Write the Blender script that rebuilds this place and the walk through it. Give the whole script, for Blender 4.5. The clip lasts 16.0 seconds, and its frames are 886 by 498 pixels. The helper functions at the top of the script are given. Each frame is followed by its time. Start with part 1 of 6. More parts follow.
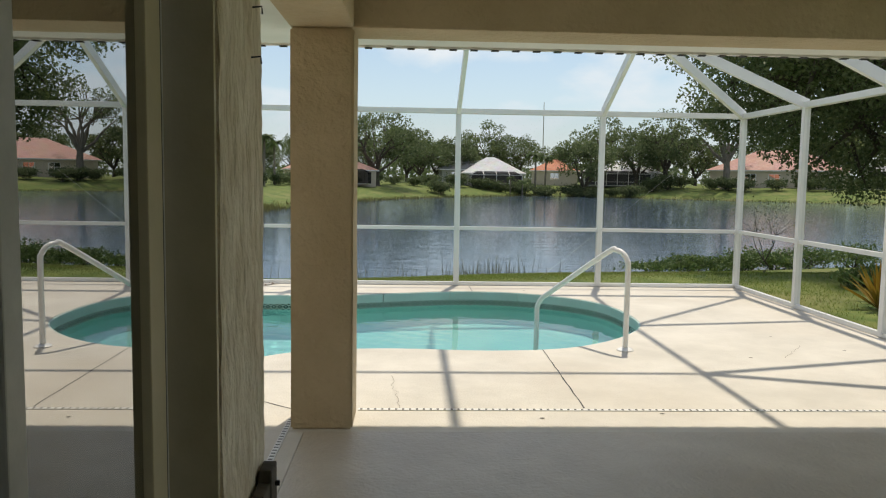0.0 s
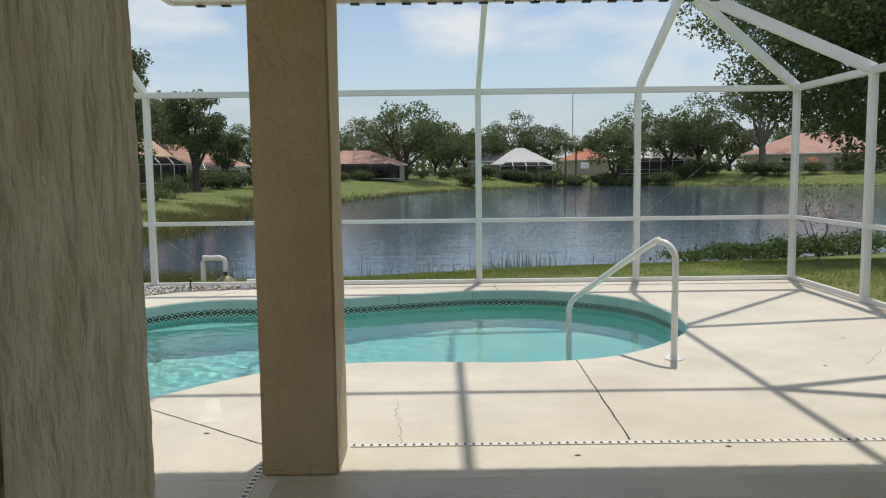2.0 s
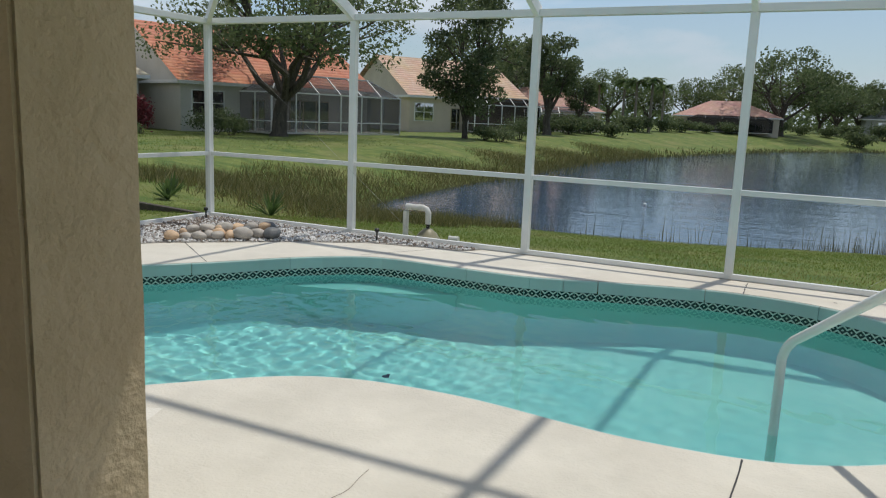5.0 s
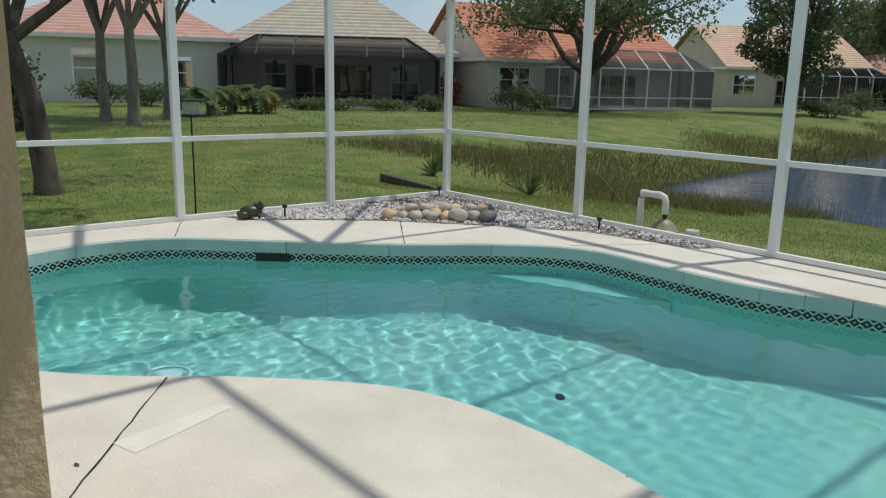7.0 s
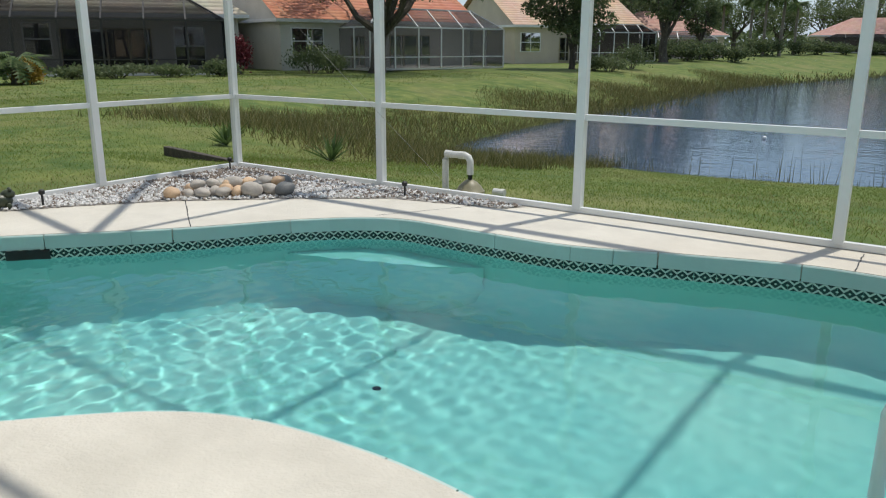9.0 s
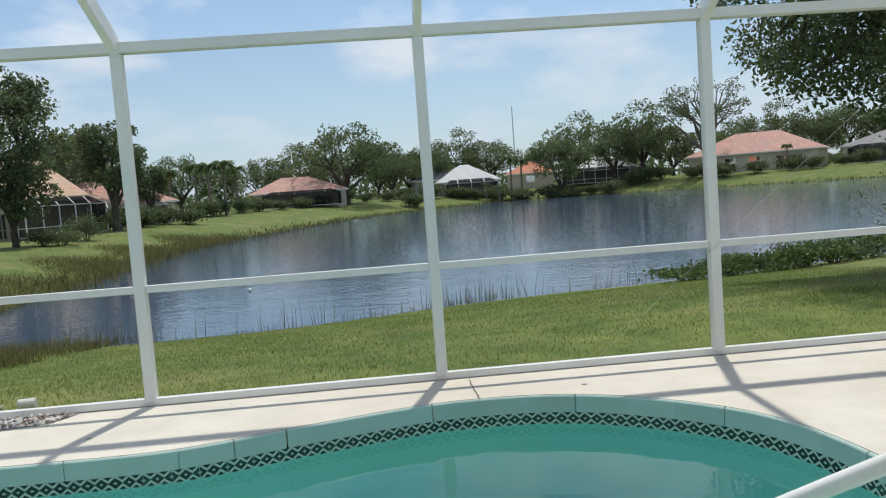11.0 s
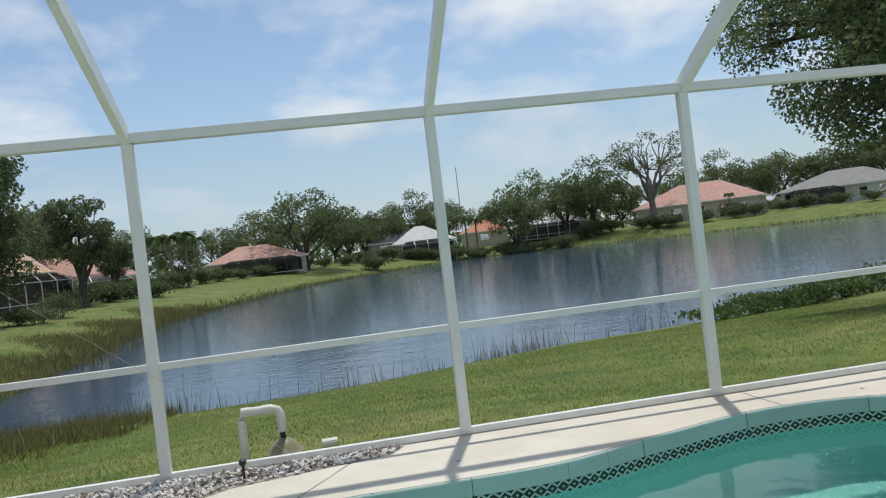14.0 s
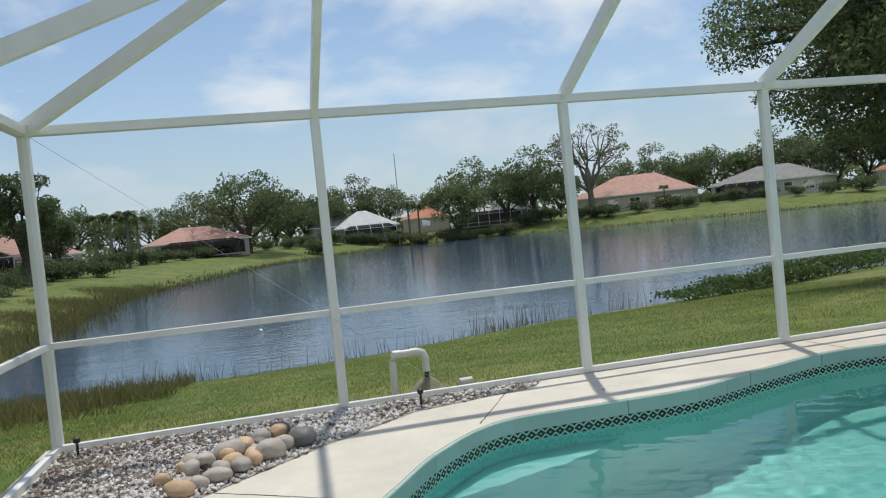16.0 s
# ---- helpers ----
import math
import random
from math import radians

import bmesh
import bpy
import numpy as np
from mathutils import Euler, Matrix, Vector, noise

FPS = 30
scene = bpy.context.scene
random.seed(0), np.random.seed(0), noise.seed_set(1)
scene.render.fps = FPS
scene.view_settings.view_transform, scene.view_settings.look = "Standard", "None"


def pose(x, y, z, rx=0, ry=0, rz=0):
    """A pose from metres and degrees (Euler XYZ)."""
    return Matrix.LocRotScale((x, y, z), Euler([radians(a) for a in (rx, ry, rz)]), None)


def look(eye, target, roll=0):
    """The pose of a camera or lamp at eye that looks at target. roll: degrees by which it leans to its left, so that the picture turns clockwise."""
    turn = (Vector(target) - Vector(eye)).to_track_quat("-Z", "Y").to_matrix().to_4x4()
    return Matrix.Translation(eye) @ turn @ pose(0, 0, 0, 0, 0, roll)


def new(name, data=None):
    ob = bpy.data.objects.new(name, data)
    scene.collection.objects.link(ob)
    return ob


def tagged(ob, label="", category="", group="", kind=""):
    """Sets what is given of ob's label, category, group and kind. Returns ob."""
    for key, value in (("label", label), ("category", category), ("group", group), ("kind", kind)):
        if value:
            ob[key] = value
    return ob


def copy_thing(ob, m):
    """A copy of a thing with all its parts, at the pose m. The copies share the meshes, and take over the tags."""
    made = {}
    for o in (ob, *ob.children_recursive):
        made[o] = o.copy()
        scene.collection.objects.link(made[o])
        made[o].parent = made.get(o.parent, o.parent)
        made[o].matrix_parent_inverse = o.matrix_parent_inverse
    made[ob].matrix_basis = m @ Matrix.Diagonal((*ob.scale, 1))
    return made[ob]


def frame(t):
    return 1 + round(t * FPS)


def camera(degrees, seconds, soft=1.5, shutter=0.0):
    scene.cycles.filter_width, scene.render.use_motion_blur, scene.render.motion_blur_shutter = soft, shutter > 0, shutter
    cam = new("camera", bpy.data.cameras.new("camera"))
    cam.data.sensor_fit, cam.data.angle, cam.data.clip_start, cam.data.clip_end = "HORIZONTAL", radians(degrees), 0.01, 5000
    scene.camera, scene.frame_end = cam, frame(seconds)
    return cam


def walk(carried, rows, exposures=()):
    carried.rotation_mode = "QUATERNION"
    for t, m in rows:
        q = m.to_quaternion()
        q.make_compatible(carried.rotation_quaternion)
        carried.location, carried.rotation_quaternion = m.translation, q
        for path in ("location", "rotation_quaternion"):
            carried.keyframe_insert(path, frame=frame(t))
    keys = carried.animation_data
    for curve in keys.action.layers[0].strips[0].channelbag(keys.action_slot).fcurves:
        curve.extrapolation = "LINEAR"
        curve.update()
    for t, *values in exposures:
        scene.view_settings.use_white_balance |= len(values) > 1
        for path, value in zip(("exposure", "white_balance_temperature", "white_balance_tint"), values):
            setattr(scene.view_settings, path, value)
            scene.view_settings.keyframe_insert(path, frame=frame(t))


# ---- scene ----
cam = camera(60.1, 16.0, soft=1.15)
PATH = [
    (0, (-0.639, -11.287, 1.493), (-0.556, -9.297, 1.312), 0.9),
    (0.5, (-0.634, -11.135, 1.479), (-0.57, -9.148, 1.267), 0.0),
    (1, (-0.632, -10.931, 1.489), (-0.562, -8.944, 1.27), -0.7),
    (1.5, (-0.594, -10.69, 1.446), (-0.534, -8.702, 1.238), -0.9),
    (2, (-0.47, -10.348, 1.433), (-0.469, -8.358, 1.234), -0.7),
    (2.5, (-0.327, -10.004, 1.418), (-0.431, -8.017, 1.216), 0.1),
    (3, (-0.121, -9.668, 1.426), (-0.359, -7.695, 1.201), 0.9),
    (3.5, (0.109, -9.23, 1.383), (-0.288, -7.286, 1.134), 1.9),
    (6, (1.005, -7.355, 1.418), (-0.189, -5.80, 1.024), 1.5),
    (6.5, (1.059, -7.097, 1.415), (-0.293, -5.681, 1.008), 1.4),
    (7, (1.052, -6.860, 1.425), (-0.437, -5.595, 0.996), 1.3),
    (7.5, (1.1, -6.66, 1.44), (-0.436, -5.47, 0.966), 1.0),
    (8, (1.065, -6.488, 1.433), (-0.414, -5.246, 0.912), 0.4),
    (8.5, (0.964, -6.404, 1.386), (-0.368, -5.008, 0.859), 0.4),
    (9, (0.736, -6.452, 1.389), (-0.375, -4.871, 0.874), 0.2),
    (9.5, (0.456, -6.397, 1.415), (-0.3, -4.602, 0.963), -1.9),
    (10, (0.232, -6.21, 1.316), (-0.142, -4.271, 0.996), -2.9),
    (12.5, (-1.545, -5.696, 1.369), (-1.201, -3.726, 1.339), -4.7),
    (13, (-2.06, -5.814, 1.365), (-1.731, -3.842, 1.38), -5.1),
    (13.5, (-2.433, -6.035, 1.4), (-2.142, -4.057, 1.423), -5.6),
    (14, (-2.88, -6.208, 1.417), (-2.587, -4.23, 1.412), -6.8),
    (14.5, (-3.416, -6.385, 1.41), (-3.069, -4.415, 1.399), -7.7),
    (15, (-3.867, -6.587, 1.413), (-3.486, -4.623, 1.41), -7.5),
    (15.5, (-4.321, -6.762, 1.405), (-3.912, -4.805, 1.392), -6.8),
    (16, (-4.726, -6.855, 1.422), (-4.268, -4.91, 1.364), -5.7),
]
walk(cam, [(t, look(eye, target, roll)) for t, eye, target, roll in PATH],
     exposures=((0, 0.15, 7200, 10), (1.5, 0.05, 7100, 10), (2.5, -0.12, 6800, 10), (3.5, -0.17, 6650, 9), (7, -0.17, 6550, 8), (10, 0.1, 6550, 8), (12.5, 0.0, 6600, 8), (16, -0.05, 6600, 8)))

# ---- light ----
SUN_AZ, SUN_EL = math.atan2(0.108, 0.36), math.atan2(1.0, 0.376)
world = bpy.data.worlds.new("world")
scene.world = world
world.use_nodes = True
wn, wl = world.node_tree.nodes, world.node_tree.links
wn.clear()


def wnode(kind, **sets):
    n = wn.new(kind)
    for k, v in sets.items():
        n.inputs[k].default_value = v
    return n


sky = wn.new("ShaderNodeTexSky")
sky.sky_type = "NISHITA"
sky.sun_disc = False
sky.sun_elevation, sky.sun_rotation = SUN_EL, SUN_AZ
sky.air_density, sky.dust_density, sky.ozone_density = 1.0, 0.6, 1.5
coord = wn.new("ShaderNodeTexCoord")
sep = wn.new("ShaderNodeSeparateXYZ")
wl.new(coord.outputs["Generated"], sep.inputs[0])
zc = wn.new("ShaderNodeMath"); zc.operation = "MAXIMUM"; zc.inputs[1].default_value = 0.03
wl.new(sep.outputs["Z"], zc.inputs[0])
zo = wn.new("ShaderNodeMath"); zo.operation = "ADD"; zo.inputs[1].default_value = 0.30
wl.new(zc.outputs[0], zo.inputs[0])
comb = wn.new("ShaderNodeCombineXYZ")
for axis in ("X", "Y"):
    dv = wn.new("ShaderNodeMath"); dv.operation = "DIVIDE"
    wl.new(sep.outputs[axis], dv.inputs[0]); wl.new(zo.outputs[0], dv.inputs[1])
    wl.new(dv.outputs[0], comb.inputs[axis])
cloud = wnode("ShaderNodeTexNoise", Scale=2.1, Detail=8.0, Roughness=0.52, Distortion=0.15)
shift = wn.new("ShaderNodeVectorMath"); shift.operation = "ADD"; shift.inputs[1].default_value = (3.1, 7.4, 1.3)
wl.new(comb.outputs[0], shift.inputs[0])
wl.new(shift.outputs[0], cloud.inputs["Vector"])
cramp = wn.new("ShaderNodeValToRGB")
cramp.color_ramp.elements[0].position, cramp.color_ramp.elements[1].position = 0.47, 0.64
wl.new(cloud.outputs["Fac"], cramp.inputs[0])
cmul = wn.new("ShaderNodeMath"); cmul.operation = "MULTIPLY"; cmul.inputs[1].default_value = 0.9
wl.new(cramp.outputs[0], cmul.inputs[0])
wmix = wn.new("ShaderNodeMix"); wmix.data_type = "RGBA"
wl.new(cmul.outputs[0], wmix.inputs[0])
wl.new(sky.outputs[0], wmix.inputs[6])
wmix.inputs[7].default_value = (6.8, 7.15, 7.6, 1)
hz = wn.new("ShaderNodeMapRange")
hz.inputs[1].default_value, hz.inputs[2].default_value, hz.inputs[3].default_value, hz.inputs[4].default_value = 0.0, 0.24, 0.62, 0.0
wl.new(sep.outputs["Z"], hz.inputs[0])
hmix = wn.new("ShaderNodeMix"); hmix.data_type = "RGBA"
wl.new(hz.outputs[0], hmix.inputs[0])
wl.new(wmix.outputs[2], hmix.inputs[6])
hmix.inputs[7].default_value = (3.5, 4.8, 6.4, 1)
bg = wnode("ShaderNodeBackground", Strength=0.123)
wl.new(hmix.outputs[2], bg.inputs[0])
wo = wn.new("ShaderNodeOutputWorld")
wl.new(bg.outputs[0], wo.inputs[0])

sun_data = bpy.data.lights.new("sun", "SUN")
sun_data.energy, sun_data.angle, sun_data.color = 3.0, radians(1.1), (1.0, 0.95, 0.87)
sun = new("sun", sun_data)
sun.matrix_world = look((0.108 * 30, 0.36 * 30, 30), (0, 0, 0))


# ---- materials ----
def surf(name, c1, c2, scale=4.0, rough=0.7, bump=0.15, fine=60.0, metal=0.0, vary=0.0, stretch=(1, 1, 1), spec=0.5, stain=None, depth=0.01):
    """Two colours mixed by coarse noise, fine grain as relief; vary: change from piece to piece."""
    m = bpy.data.materials.new(name)
    m.use_nodes = True
    n, l = m.node_tree.nodes, m.node_tree.links
    b = n["Principled BSDF"]
    tc = n.new("ShaderNodeTexCoord")
    mp = n.new("ShaderNodeMapping")
    mp.inputs["Scale"].default_value = stretch
    l.new(tc.outputs["Object"], mp.inputs[0])
    n1 = n.new("ShaderNodeTexNoise")
    n1.inputs["Scale"].default_value, n1.inputs["Detail"].default_value, n1.inputs["Roughness"].default_value = scale, 6, 0.65
    l.new(mp.outputs[0], n1.inputs["Vector"])
    r = n.new("ShaderNodeValToRGB")
    r.color_ramp.elements[0].position, r.color_ramp.elements[1].position = 0.35, 0.65
    r.color_ramp.elements[0].color, r.color_ramp.elements[1].color = (*c1, 1), (*c2, 1)
    l.new(n1.outputs["Fac"], r.inputs[0])
    out = r.outputs[0]
    if stain:
        n3 = n.new("ShaderNodeTexNoise")
        n3.inputs["Scale"].default_value, n3.inputs["Detail"].default_value = scale * 0.22, 8
        l.new(mp.outputs[0], n3.inputs["Vector"])
        r3 = n.new("ShaderNodeValToRGB")
        r3.color_ramp.elements[0].position, r3.color_ramp.elements[1].position = 0.5, 0.75
        r3.color_ramp.elements[1].color = (0.7, 0.7, 0.7, 1)
        l.new(n3.outputs["Fac"], r3.inputs[0])
        mx = n.new("ShaderNodeMix"); mx.data_type = "RGBA"
        l.new(r3.outputs[0], mx.inputs[0]); l.new(out, mx.inputs[6])
        mx.inputs[7].default_value = (*stain, 1)
        out = mx.outputs[2]
    if vary:
        oi = n.new("ShaderNodeObjectInfo")
        mr = n.new("ShaderNodeMapRange")
        mr.inputs[3].default_value, mr.inputs[4].default_value = 1 - vary, 1 + vary
        l.new(oi.outputs["Random"], mr.inputs[0])
        hs = n.new("ShaderNodeHueSaturation")
        l.new(mr.outputs[0], hs.inputs["Value"]); l.new(out, hs.inputs["Color"])
        out = hs.outputs[0]
    l.new(out, b.inputs["Base Color"])
    b.inputs["Roughness"].default_value, b.inputs["Metallic"].default_value = rough, metal
    b.inputs["Specular IOR Level"].default_value = spec
    if bump:
        n2 = n.new("ShaderNodeTexNoise")
        n2.inputs["Scale"].default_value, n2.inputs["Detail"].default_value = fine, 4
        l.new(mp.outputs[0], n2.inputs["Vector"])
        bp = n.new("ShaderNodeBump")
        bp.inputs["Strength"].default_value, bp.inputs["Distance"].default_value = bump, depth
        n4 = n.new("ShaderNodeTexNoise")
        n4.inputs["Scale"].default_value, n4.inputs["Detail"].default_value, n4.inputs["Distortion"].default_value = fine * 0.22, 3, 1.2
        l.new(mp.outputs[0], n4.inputs["Vector"])
        sm = n.new("ShaderNodeMath"); sm.operation = "ADD"
        l.new(n2.outputs["Fac"], sm.inputs[0]); l.new(n4.outputs["Fac"], sm.inputs[1])
        l.new(sm.outputs[0], bp.inputs["Height"])
        l.new(bp.outputs[0], b.inputs["Normal"])
    return m


def leafy(name, c1, c2, trans=0.25):
    """Leaves: colour varies from leaf to leaf, some light goes through."""
    m = bpy.data.materials.new(name)
    m.use_nodes = True
    n, l = m.node_tree.nodes, m.node_tree.links
    b = n["Principled BSDF"]
    g = n.new("ShaderNodeNewGeometry")
    r = n.new("ShaderNodeValToRGB")
    r.color_ramp.elements[0].color, r.color_ramp.elements[1].color = (*c1, 1), (*c2, 1)
    l.new(g.outputs["Random Per Island"], r.inputs[0])
    l.new(r.outputs[0], b.inputs["Base Color"])
    b.inputs["Roughness"].default_value = 0.55
    b.inputs["Specular IOR Level"].default_value = 0.3
    t = n.new("ShaderNodeBsdfTranslucent")
    l.new(r.outputs[0], t.inputs[0])
    mx = n.new("ShaderNodeMixShader"); mx.inputs[0].default_value = trans
    l.new(b.outputs[0], mx.inputs[1]); l.new(t.outputs[0], mx.inputs[2])
    l.new(mx.outputs[0], n["Material Output"].inputs[0])
    return m


def screen_mat(name, dark, cover):
    """Fly screen: fine threads seen as an even part-cover."""
    m = bpy.data.materials.new(name)
    m.use_nodes = True
    n, l = m.node_tree.nodes, m.node_tree.links
    n.remove(n["Principled BSDF"])
    d = n.new("ShaderNodeBsdfDiffuse"); d.inputs[0].default_value = (*dark, 1)
    t = n.new("ShaderNodeBsdfTransparent")
    mx = n.new("ShaderNodeMixShader"); mx.inputs[0].default_value = cover
    l.new(t.outputs[0], mx.inputs[1]); l.new(d.outputs[0], mx.inputs[2])
    l.new(mx.outputs[0], n["Material Output"].inputs[0])
    return m


def water_mat(name, lake):
    m = bpy.data.materials.new(name)
    m.use_nodes = True
    n, l = m.node_tree.nodes, m.node_tree.links
    b = n["Principled BSDF"]
    tc = n.new("ShaderNodeTexCoord")
    mp = n.new("ShaderNodeMapping")
    l.new(tc.outputs["Object"], mp.inputs[0])
    b.inputs["IOR"].default_value = 1.33
    if lake:
        b.inputs["Base Color"].default_value = (0.070, 0.108, 0.165, 1)
        b.inputs["Roughness"].default_value = 0.08
        mp.inputs["Scale"].default_value = (0.7, 1.6, 1)
        sizes = ((0.5, 0.015), (2.6, 0.011))
    else:
        b.inputs["Base Color"].default_value = (0.76, 0.97, 0.965, 1)
        b.inputs["Roughness"].default_value = 0.0
        b.inputs["Transmission Weight"].default_value = 1.0
        sizes = ()
    last = None
    if lake:
        last = n.new("ShaderNodeCombineXYZ")
        last.inputs[2].default_value = 1.0
    for s, d in sizes:
        t = n.new("ShaderNodeTexNoise")
        t.inputs["Scale"].default_value, t.inputs["Detail"].default_value = s, 3
        t.inputs["Distortion"].default_value = 0.4
        l.new(mp.outputs[0], t.inputs["Vector"])
        bp = n.new("ShaderNodeBump")
        bp.inputs["Strength"].default_value, bp.inputs["Distance"].default_value = 1.0, d
        l.new(t.outputs["Fac"], bp.inputs["Height"])
        if last:
            l.new(last.outputs[0], bp.inputs["Normal"])
        last = bp
    if last:
        l.new(last.outputs[0], b.inputs["Normal"])
    return m


def glass_mat(name, tint, rough=0.0):
    """Window glass: clear with a reflection that grows towards grazing."""
    m = bpy.data.materials.new(name)
    m.use_nodes = True
    n, l = m.node_tree.nodes, m.node_tree.links
    n.remove(n["Principled BSDF"])
    fr = n.new("ShaderNodeFresnel"); fr.inputs[0].default_value = 8.0
    t = n.new("ShaderNodeBsdfTransparent"); t.inputs[0].default_value = (*tint, 1)
    g = n.new("ShaderNodeBsdfGlossy"); g.inputs["Roughness"].default_value = rough
    g.inputs[0].default_value = (0.95, 0.95, 0.95, 1)
    mx = n.new("ShaderNodeMixShader")
    l.new(fr.outputs[0], mx.inputs[0]); l.new(t.outputs[0], mx.inputs[1]); l.new(g.outputs[0], mx.inputs[2])
    l.new(mx.outputs[0], n["Material Output"].inputs[0])
    return m


def tile_mat(name):
    """Waterline tile: dark green diamonds and chevrons on off-white glaze."""
    m = bpy.data.materials.new(name)
    m.use_nodes = True
    n, l = m.node_tree.nodes, m.node_tree.links
    b = n["Principled BSDF"]
    tc = n.new("ShaderNodeTexCoord")
    sp = n.new("ShaderNodeSeparateXYZ")
    l.new(tc.outputs["Object"], sp.inputs[0])

    def mathn(op, a, v):
        q = n.new("ShaderNodeMath"); q.operation = op
        l.new(a, q.inputs[0])
        if isinstance(v, float):
            q.inputs[1].default_value = v
        else:
            l.new(v, q.inputs[1])
        return q.outputs[0]
    ax = mathn("MULTIPLY", mathn("PINGPONG", sp.outputs["X"], 0.036), 0.8)
    az = mathn("MULTIPLY", mathn("PINGPONG", sp.outputs["Z"], 0.036), 1.0)
    dsum = mathn("ADD", ax, az)
    ring = mathn("PINGPONG", dsum, 0.019)
    dark = mathn("GREATER_THAN", ring, 0.0078)
    mx = n.new("ShaderNodeMix"); mx.data_type = "RGBA"
    mx.inputs[6].default_value = (0.50, 0.60, 0.53, 1)
    mx.inputs[7].default_value = (0.008, 0.035, 0.03, 1)
    l.new(dark, mx.inputs[0])
    l.new(mx.outputs[2], b.inputs["Base Color"])
    b.inputs["Roughness"].default_value = 0.15
    return m


def roof_mat(name, c1, c2):
    """Concrete roof tile: lapped courses and barrels as relief, shadow under each lap painted in, pieces vary in tone.
    """
    m = bpy.data.materials.new(name)
    m.use_nodes = True
    n, l = m.node_tree.nodes, m.node_tree.links
    b = n["Principled BSDF"]
    uv = n.new("ShaderNodeTexCoord")
    br = n.new("ShaderNodeTexBrick")
    br.inputs["Scale"].default_value = 1.0
    br.inputs["Brick Width"].default_value, br.inputs["Row Height"].default_value = 0.33, 0.40
    br.inputs["Mortar Size"].default_value = 0.0
    br.inputs["Color1"].default_value, br.inputs["Color2"].default_value = (*c1, 1), (*c2, 1)
    l.new(uv.outputs["UV"], br.inputs["Vector"])
    nz = n.new("ShaderNodeTexNoise"); nz.inputs["Scale"].default_value = 0.6; nz.inputs["Detail"].default_value = 8
    l.new(uv.outputs["Object"], nz.inputs["Vector"])
    mx = n.new("ShaderNodeMix"); mx.data_type = "RGBA"; mx.blend_type = "MULTIPLY"; mx.inputs[0].default_value = 0.35
    l.new(br.outputs["Color"], mx.inputs[6]); l.new(nz.outputs["Color"], mx.inputs[7])
    sp = n.new("ShaderNodeSeparateXYZ")
    l.new(uv.outputs["UV"], sp.inputs[0])
    lap = n.new("ShaderNodeMath"); lap.operation = "PINGPONG"; lap.inputs[1].default_value = 0.20
    l.new(sp.outputs["Y"], lap.inputs[0])
    # shadow line under each course, darkened in the base colour
    gap = n.new("ShaderNodeMapRange")
    gap.inputs[1].default_value, gap.inputs[2].default_value, gap.inputs[3].default_value, gap.inputs[4].default_value = 0.0, 0.05, 1.0, 0.0
    l.new(lap.outputs[0], gap.inputs[0])
    lap_shade = n.new("ShaderNodeMix"); lap_shade.data_type = "RGBA"
    lap_shade.inputs[7].default_value = (c1[0] * 0.42, c1[1] * 0.42, c1[2] * 0.42, 1)
    gm = n.new("ShaderNodeMath"); gm.operation = "MULTIPLY"; gm.inputs[1].default_value = 0.8
    l.new(gap.outputs[0], gm.inputs[0]); l.new(gm.outputs[0], lap_shade.inputs[0]); l.new(mx.outputs[2], lap_shade.inputs[6])
    l.new(lap_shade.outputs[2], b.inputs["Base Color"])
    bp = n.new("ShaderNodeBump")
    bp.inputs["Strength"].default_value, bp.inputs["Distance"].default_value = 0.8, 0.3
    l.new(lap.outputs[0], bp.inputs["Height"]); l.new(bp.outputs[0], b.inputs["Normal"])
    b.inputs["Roughness"].default_value = 0.75
    return m


M_DECK = surf("deck_paint", (0.575, 0.54, 0.465), (0.69, 0.65, 0.565), 1.6, 0.75, 0.35, 70, stain=(0.56, 0.49, 0.39))
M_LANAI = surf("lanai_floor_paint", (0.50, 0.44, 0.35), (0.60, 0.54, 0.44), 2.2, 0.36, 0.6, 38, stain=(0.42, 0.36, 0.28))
M_STUCCO = surf("stucco_beige", (0.50, 0.405, 0.265), (0.58, 0.475, 0.325), 2.5, 0.9, 0.9, 26, stain=(0.43, 0.335, 0.21), depth=0.016)
M_ROUGH = surf("rough_plaster", (0.58, 0.48, 0.34), (0.80, 0.72, 0.58), 7.0, 0.85, 1.0, 17, stretch=(1, 1, 0.45), stain=(0.60, 0.49, 0.34), depth=0.055)
M_ALU = surf("white_aluminium", (0.80, 0.81, 0.79), (0.86, 0.86, 0.84), 3.0, 0.35, 0.05, 120, stain=(0.70, 0.70, 0.66))
M_SOFFIT = surf("white_soffit", (0.72, 0.72, 0.68), (0.80, 0.80, 0.77), 2.0, 0.6, 0.1, 40)
M_RAIL = surf("white_rail_coating", (0.82, 0.82, 0.80), (0.88, 0.88, 0.86), 5.0, 0.25, 0.03, 100)
M_BRONZE = surf("bronze_frame", (0.40, 0.345, 0.215), (0.46, 0.40, 0.255), 3.0, 0.5, 0.05, 90)
M_CAGE_DARK = surf("dark_bronze_cage", (0.03, 0.028, 0.025), (0.05, 0.046, 0.04), 3.0, 0.5, 0.05, 90)
M_TRACK = surf("grey_track", (0.35, 0.34, 0.31), (0.45, 0.44, 0.41), 6.0, 0.4, 0.05, 90)
M_BLACK = surf("black_rubber", (0.01, 0.01, 0.01), (0.02, 0.02, 0.02), 10, 0.6, 0.1)
M_COPE = surf("teal_coping_paint", (0.43, 0.57, 0.53), (0.49, 0.62, 0.58), 2.4, 0.55, 0.2, 60, vary=0.05, stain=(0.42, 0.53, 0.49))
